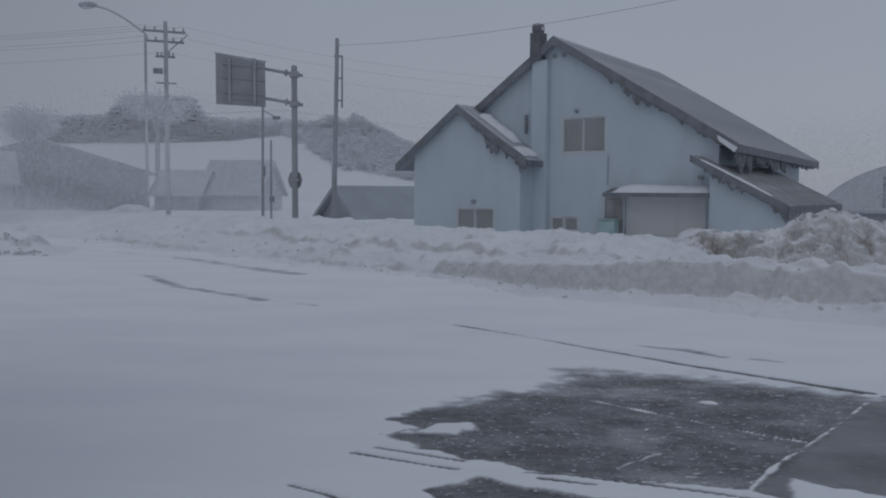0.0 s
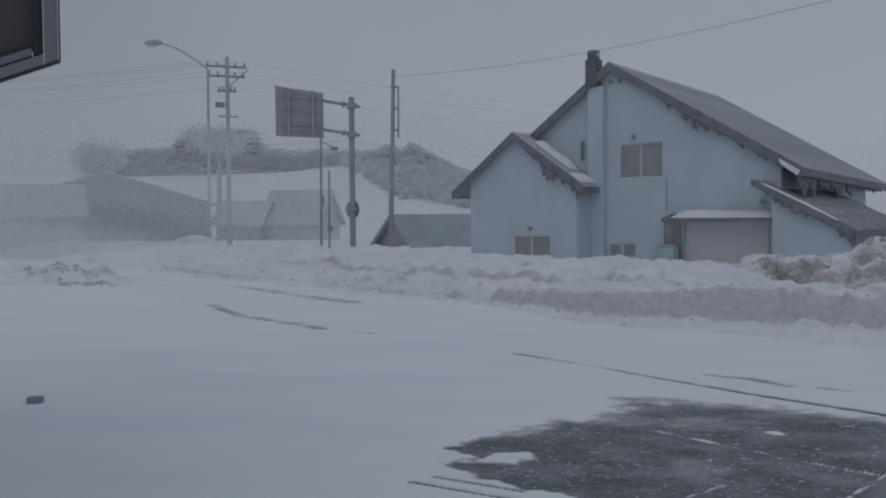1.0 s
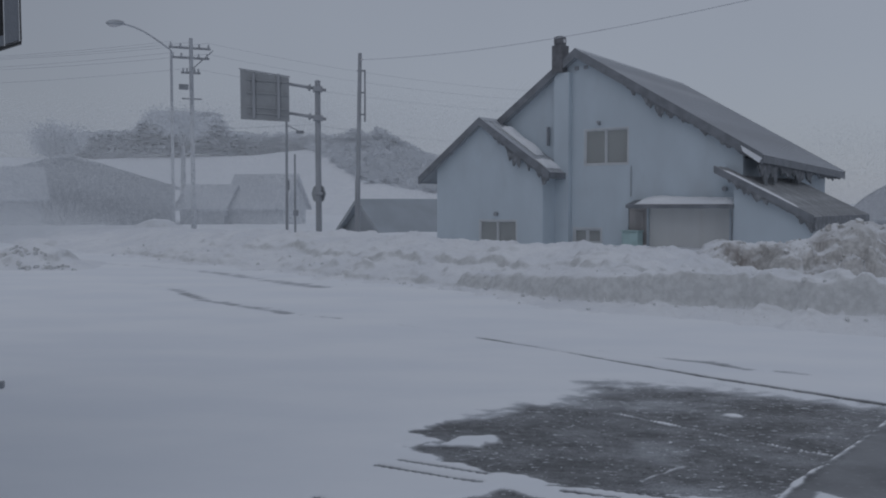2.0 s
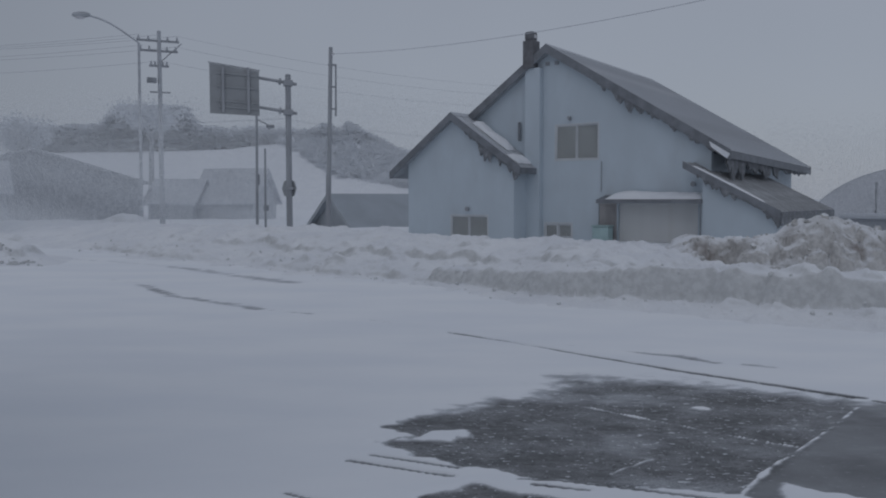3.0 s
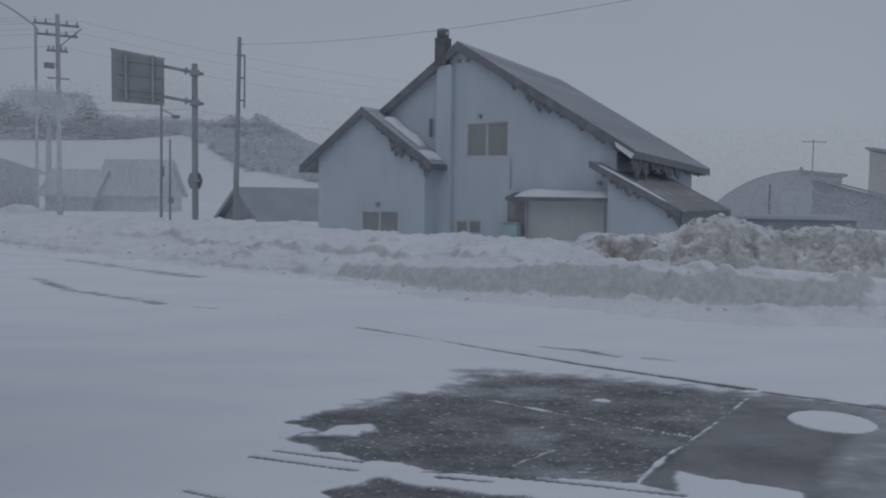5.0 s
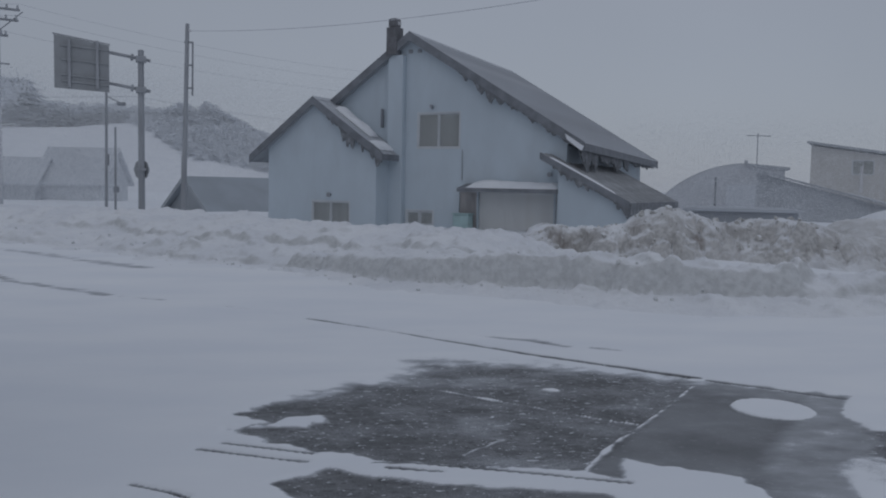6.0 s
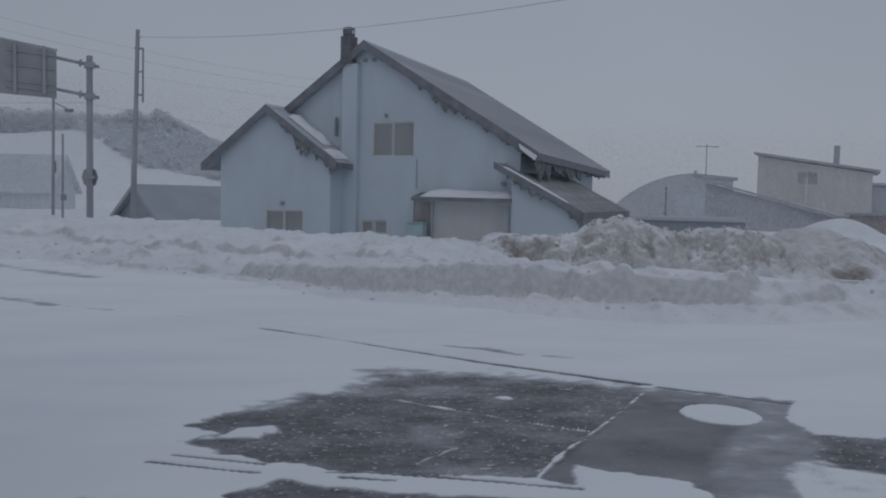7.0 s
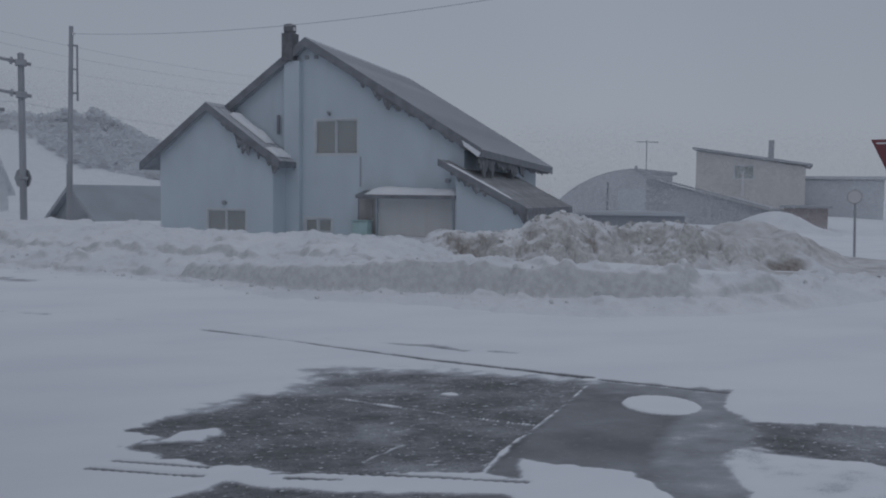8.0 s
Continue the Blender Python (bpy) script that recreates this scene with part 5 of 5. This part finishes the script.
mirror = thing("round_sign", pose(17.66, 20.43, 0, 0, 0, -40), "round pale sign with a dark red rim on a thin post", "sign")
part("post", one(tube, (0, 0, -0.2), (-0.05, 0, 1.95), 0.035, 0.03), M_GALV, mirror)
disc = part("disc", one(tube, (-0.06, -0.05, 1.74), (-0.06, -0.08, 1.74), 0.18, 0.18, 28), M_WHITE, mirror)
bm = bmesh.new()
for k in range(28):
    a, b = 2 * math.pi * k / 28, 2 * math.pi * (k + 1) / 28
    tube(bm, (-0.06 + 0.185 * math.cos(a), -0.065, 1.74 + 0.185 * math.sin(a)), (-0.06 + 0.185 * math.cos(b), -0.065, 1.74 + 0.185 * math.sin(b)), 0.018, 0.018, 6)
part("rim", bm, M_BROWN, disc)

stop = thing("stop_sign", pose(8.42, 8.95, 0, 0, 0, -2), "red triangular road sign with white edge on a post", "sign")
part("post", one(tube, (0, 0.05, -0.2), (0, 0.05, 2.5), 0.032), M_GALV, stop)
face = part("face", one(slab, [(-0.46, -0.02, 2.42), (0.46, -0.02, 2.46), (0.03, -0.02, 1.66)], (0, 0.015, 0)), M_RED, stop)
part("white_line", one(slab, [(-0.40, -0.023, 2.385), (0.40, -0.023, 2.42), (0.39, -0.023, 2.405), (-0.385, -0.023, 2.365)], (0, 0.002, 0)), M_WHITE, face)


def wire(name, a, b, sag, r, label="thin overhead wire sagging between poles"):
    a, b = Vector(a), Vector(b)
    cu = bpy.data.curves.new(name, "CURVE")
    cu.dimensions, cu.bevel_depth, cu.bevel_resolution = "3D", r, 1
    sp = cu.splines.new("POLY")
    sp.points.add(24)
    for k in range(25):
        t = k / 24
        p = a.lerp(b, t)
        sp.points[k].co = (p.x, p.y, p.z - 4 * sag * t * (1 - t), 1)
    cu.materials.append(M_WIRE)
    return tagged(new(name, cu), label, "wire", "overhead wires")


wire("overhead_wire", (-4.2, 29.65, 6.62), (10.0, 12.0, 6.0), 0.5, 0.008)
for dz, dx in ((9.9, -0.9), (9.9, 0.0), (9.9, 0.9), (9.35, -0.8), (9.35, 0.8), (8.6, 0.0)):
    wire("overhead_wire", (-14.97 + dx * 0.9, 43.5 + dx * 0.4, dz), (-44 + dx, 46, dz - 0.2), 0.5, 0.009)
for dz, dx in ((9.9, 0.9), (9.35, 0.8), (8.6, 0.0)):
    wire("overhead_wire", (-14.97 + dx * 0.9, 43.5 + dx * 0.4, dz), (12, 58, dz - 1.0), 0.8, 0.007)
wire("overhead_wire", (-40, 44, 6.2), (-7.3, 36.0, 5.0), 0.5, 0.011)
wire("overhead_wire", (-7.3, 36.0, 5.0), (16, 62, 5.6), 0.6, 0.008)

# ---------------------------------------------------------------- near things by the camera
kerb = thing("marker_block", pose(-4.41, 7.48, 0.02, 0, 0, 20), "small grey block half buried in drifted snow", "block")
part("block", one(box, -0.075, 0.06, -0.05, 0.05, -0.03, 0.055, 0.006), M_FIT, kerb)


def unseen_building():
    """An added building beside the camera, out of view: it blocks sky to dim the near snow, and the sign box hangs on
    its corner.
    """
    w = thing("unseen_building", pose(-2.30, 3.05, 0, 0, 0, -43.9), "unseen plain grey building that dims the near snow", "building", kind="structure")
    for name, q in (("wall_north", (-5.2, 0, -0.2, 0.0, -0.3, 5.6)), ("wall_east", (-0.2, -0.003, -6.5, -0.203, -0.3, 5.6)), ("wall_west", (-5.2, -5.0, -6.5, -0.203, -0.3, 5.6)), ("wall_south", (-4.997, -0.203, -6.5, -6.3, -0.3, 5.6))):
        part(name, one(box, *q), M_SHED_WALL, w)
    part("roof", one(box, -5.5, 0.25, -6.8, 0.3, 5.603, 5.8, 0.02), M_FASCIA, w)
    return w


unseen_building()


def sign_box():
    """Hollow box that stands out from the building's corner, its foot cut aslant: grey frame, dark gasket, pale inner rail, dull panel."""
    b = thing("sign_box", pose(-1.695, 3.110, 2.272, 0, 0, 28.7), "grey-framed box with a dull dark panel and slanting foot", "sign box")
    k, far = 0.42, -1.45

    def rail(name, z0, z1, y0, y1, mat, x1=-0.003):
        return part(name, one(slab, [(far, y0, k * far + z0), (x1, y0, k * x1 + z0), (x1, y0, k * x1 + z1), (far, y0, k * far + z1)], (0, y1 - y0, 0)), mat, b)

    rail("edge_strip", -0.004, 0.004, -0.004, 0.03, M_BLACK, 0.0)
    rail("frame_rail", 0.007, 0.045, 0.0, 0.06, M_ALU, -0.058)
    rail("gasket", 0.047, 0.058, 0.02, 0.06, M_BLACK, -0.095)
    rail("inner_rail", 0.060, 0.088, 0.03, 0.07, M_ALU, -0.097)
    rail("panel_bead", 0.091, 0.106, 0.035, 0.075, M_BLACK, -0.097)
    part("frame_stile", one(slab, [(-0.055, 0, -0.013), (-0.007, 0, 0.007), (-0.007, 0, 1.1), (-0.055, 0, 1.1)], (0, 0.06, 0)), M_ALU, b)
    part("edge_strip", one(box, -0.005, 0.001, -0.004, 0.03, 0.008, 1.1), M_BLACK, b)
    part("gasket", one(box, -0.093, -0.058, 0.02, 0.06, 0.015, 1.1), M_BLACK, b)
    part("panel", one(slab, [(far, 0.08, k * far + 0.08), (-0.06, 0.08, 0.06), (-0.06, 0.08, 1.1), (far, 0.08, 1.1)], (0, 0.02, 0)), M_PANEL, b)
    return b


sign_box()


# ---------------------------------------------------------------- distance
HILL_YAW, HILL_RISE = (-12, 0, 3, 7, 11, 15, 20, 35), (0.0, 0.034, 0.050, 0.070, 0.066, 0.058, 0.058, 0.050)


def hill_rise(x, y):
    """The crest's height over the eye against its distance, by bearing to the left in degrees."""
    return np.interp(np.degrees(np.arctan2(-x, y)), HILL_YAW, HILL_RISE)


def hill_height(x, y):
    r = np.hypot(x, y)
    up = (1.68 + 185 * hill_rise(x, y)) * smooth(r, 95, 188) * (1 - 0.5 * smooth(r, 195, 320))
    return -0.6 + up + 1.2 * LAT.fbm(x * 0.03, y * 0.03, 4) * smooth(r, 100, 140)


hill = sheet("hill", np.arange(-260, 90, 4.0), np.arange(70, 330, 4.0), hill_height, M_HILL)
tagged(hill, "snow-covered hillside fading in the storm", "hill", kind="structure")


def scrub_mesh(seed):
    rnd = random.Random(seed)
    bm = bmesh.new()
    for k in range(7):
        z = 0.16 + 0.84 * k / 6
        reach = 0.10 + 0.36 * math.sqrt(max(0.0, math.sin(math.pi * min(1.0, z * 0.96))))
        for j in range(4):
            a = rnd.uniform(0, 6.283)
            tip = Vector((math.cos(a), math.sin(a), 0)) * reach * rnd.uniform(0.6, 1.15)
            side = Vector((-math.sin(a), math.cos(a), 0)) * reach * 0.30
            base = Vector((0, 0, z + 0.02))
            vs = [bm.verts.new(base), bm.verts.new(tip * 0.55 + side + Vector((0, 0, z - 0.02))), bm.verts.new(tip + Vector((0, 0, z - 0.07))), bm.verts.new(tip * 0.55 - side + Vector((0, 0, z - 0.02)))]
            bm.faces.new(vs)
    me = bpy.data.meshes.new("crown")
    bm.to_mesh(me)
    bm.free()
    me.materials.append(M_NEEDLE)
    return me


SCRUB = [scrub_mesh(s) for s in (1, 2, 3)]


def wood(name, spots, label):
    """A far wood: many small round-headed trees joined into one scatter."""
    rnd = random.Random(9)
    verts, faces = [], []
    for x, y, z, h in spots:
        me = SCRUB[rnd.randrange(3)]
        a = rnd.uniform(0, 6.283)
        c, s = math.cos(a) * h * 1.15, math.sin(a) * h * 1.15
        o = len(verts)
        verts += [(x + c * v.co.x - s * v.co.y, y + s * v.co.x + c * v.co.y, z + v.co.z * h) for v in me.vertices]
        faces += [[o + i for i in p.vertices] for p in me.polygons]
    me = bpy.data.meshes.new(name)
    me.from_pydata(verts, [], faces)
    me.materials.append(M_NEEDLE)
    return tagged(new(name, me), label, "woods", kind="stuff")


rng = random.Random(12)
spots = []
while len(spots) < 4200:
    deg = rng.uniform(-2, 27)
    yaw, r = radians(deg), rng.uniform(120, 190)
    x, y = -math.sin(yaw) * r, math.cos(yaw) * r
    low = float(np.interp(deg, (-2, 3, 8, 10, 12), (134, 130, 132, 150, 172)))
    if not low < r < 188:
        continue
    # tall trees stand on the crest, low scrub below it
    tall = float(np.interp(deg, (0, 4, 6.2, 7, 7.8, 8.5, 9.4, 10.2, 13, 16.8, 17.8, 21.4, 22.4, 27), (1.0, 1.6, 3.0, 3.8, 2.4, 3.8, 3.0, 2.6, 4.0, 5.0, 9.0, 9.0, 5.5, 5.0)))
    size = (rng.uniform(0.6, 1.0) * tall) if r > 170 else rng.uniform(0.8, 1.8)
    spots.append((x, y, float(hill_height(np.float64(x), np.float64(y))) - 0.15, size))
wood("far_wood", spots, "low scrubby haze-pale wood on the far hillside")


def hazed_tree(m, height, spread, trunk_h, seed, label, lift=0.0):
    """A broad tree in haze-pale colours: tapered trunk, limbs, and a crown of many small clumps with gaps."""
    rnd = random.Random(seed)
    t = thing("tree", m, label, "tree")
    part("trunk", one(tube, (0, 0, -0.3), (0.15, 0, trunk_h), 0.30, 0.18, 10), M_BARK, t)
    bm, tips = bmesh.new(), []
    for k in range(13):
        a = rnd.uniform(0, 6.283)
        e = Vector((math.cos(a) * spread * rnd.uniform(0.35, 1.0), math.sin(a) * spread * 0.6 * rnd.uniform(0.3, 1), rnd.uniform(trunk_h + 0.3, height - 0.4)))
        mid = Vector((e.x * 0.4, e.y * 0.4, trunk_h + (e.z - trunk_h) * 0.55))
        tube(bm, (0.1, 0, trunk_h * rnd.uniform(0.8, 1)), mid, 0.12, 0.08, 6)
        tube(bm, mid, e, 0.08, 0.03, 6)
        tips += [mid, e, mid.lerp(e, 0.6)]
    part("limbs", bm, M_BARK, t)
    bm = bmesh.new()
    for _ in range(6500):
        c = rnd.choice(tips) + Vector((rnd.gauss(0, 0.24 * spread), rnd.gauss(0, 0.20 * spread), rnd.gauss(0, 0.045 * height)))
        r = rnd.uniform(0.05, 0.12)
        a, b = Vector([rnd.gauss(0, 1) for _ in range(3)]).normalized() * r, Vector([rnd.gauss(0, 1) for _ in range(3)]).normalized() * r
        bm.faces.new([bm.verts.new(c + a), bm.verts.new(c + b), bm.verts.new(c - a), bm.verts.new(c - b)])
    part("crown", bm, M_NEEDLE, t)
    return t


hazed_tree(pose(-34.0, 67.0, 0), 8.3, 2.3, 5.6, 4, "broad haze-pale tree behind the barn")
hazed_tree(pose(-28.6, 80.1, 0), 10.4, 3.2, 8.5, 5, "large haze-pale tree fading in the storm")


# ---------------------------------------------------------------- snow in the air
def flake_material():
    m = bpy.data.materials.new("snow_flake")
    m.use_nodes = True
    n, l = m.node_tree.nodes, m.node_tree.links
    p = n["Principled BSDF"]
    p.inputs["Base Color"].default_value = (0.90, 0.915, 0.93, 1)
    p.inputs["Roughness"].default_value = 0.95
    p.inputs["Specular IOR Level"].default_value = 0.1
    tr = n.new("ShaderNodeBsdfTranslucent")
    tr.inputs["Color"].default_value = (0.90, 0.915, 0.93, 1)
    mx = n.new("ShaderNodeMixShader")
    mx.inputs[0].default_value = 0.5
    l.new(p.outputs[0], mx.inputs[1])
    l.new(tr.outputs[0], mx.inputs[2])
    l.new(mx.outputs[0], n["Material Output"].inputs["Surface"])
    return m


M_FLAKE = flake_material()


def blown_snow(name, count, xs, ys, top, thin, size, seed, label):
    """Clumps of flakes carried by the wind over a stretch of ground, thinning out upwards."""
    rs = np.random.RandomState(seed)
    kept, have = [], 0
    while have < count:
        q = rs.rand(count, 3)
        x, y, z = xs[0] + (xs[1] - xs[0]) * q[:, 0], ys[0] + (ys[1] - ys[0]) * q[:, 1], 0.1 + top * q[:, 2]
        gust = 0.62 + 1.1 * LAT.fbm(x * 0.10 + z * 0.10, z * 0.28 + y * 0.05, 3)
        chance = (0.30 + 0.70 * np.exp(-z / thin)) * gust * (1 - smooth(z, 0.7 * top, top)) * smooth(np.minimum(x - xs[0], xs[1] - x), 0, 3)
        ok = rs.rand(count) < chance
        kept.append(np.stack([x, y, z], -1)[ok])
        have += int(ok.sum())
    c = np.concatenate(kept)[:count]
    arms = rs.normal(size=(count, 3, 3))
    arms -= arms.mean(axis=1, keepdims=True)
    arms *= size / np.linalg.norm(arms, axis=2).mean(axis=1)[:, None, None]
    co = (c[:, None, :] + arms).reshape(-1, 3).astype(np.float32)
    me = bpy.data.meshes.new(name)
    me.vertices.add(3 * count)
    me.vertices.foreach_set("co", co.ravel())
    me.loops.add(3 * count)
    me.loops.foreach_set("vertex_index", np.arange(3 * count, dtype=np.int32))
    me.polygons.add(count)
    me.polygons.foreach_set("loop_start", np.arange(0, 3 * count, 3, dtype=np.int32))
    me.materials.append(M_FLAKE)
    me.update(calc_edges=True)
    return tagged(new(name, me), label, "blown snow", kind="stuff")


blown_snow("blown_snow", 1100000, (-36.0, -6.0), (34.0, 41.0), 6.8, 3.0, 0.0142, 51, "fine snow blown thick across the street")
blown_snow("blown_snow", 380000, (-13.0, 7.0), (46.0, 56.0), 9.0, 5.0, 0.018, 52, "fine snow blown across the fields")
blown_snow("blown_snow", 340000, (10.5, 39.0), (31.5, 36.5), 5.4, 2.6, 0.0130, 53, "fine snow blown round the sheds")
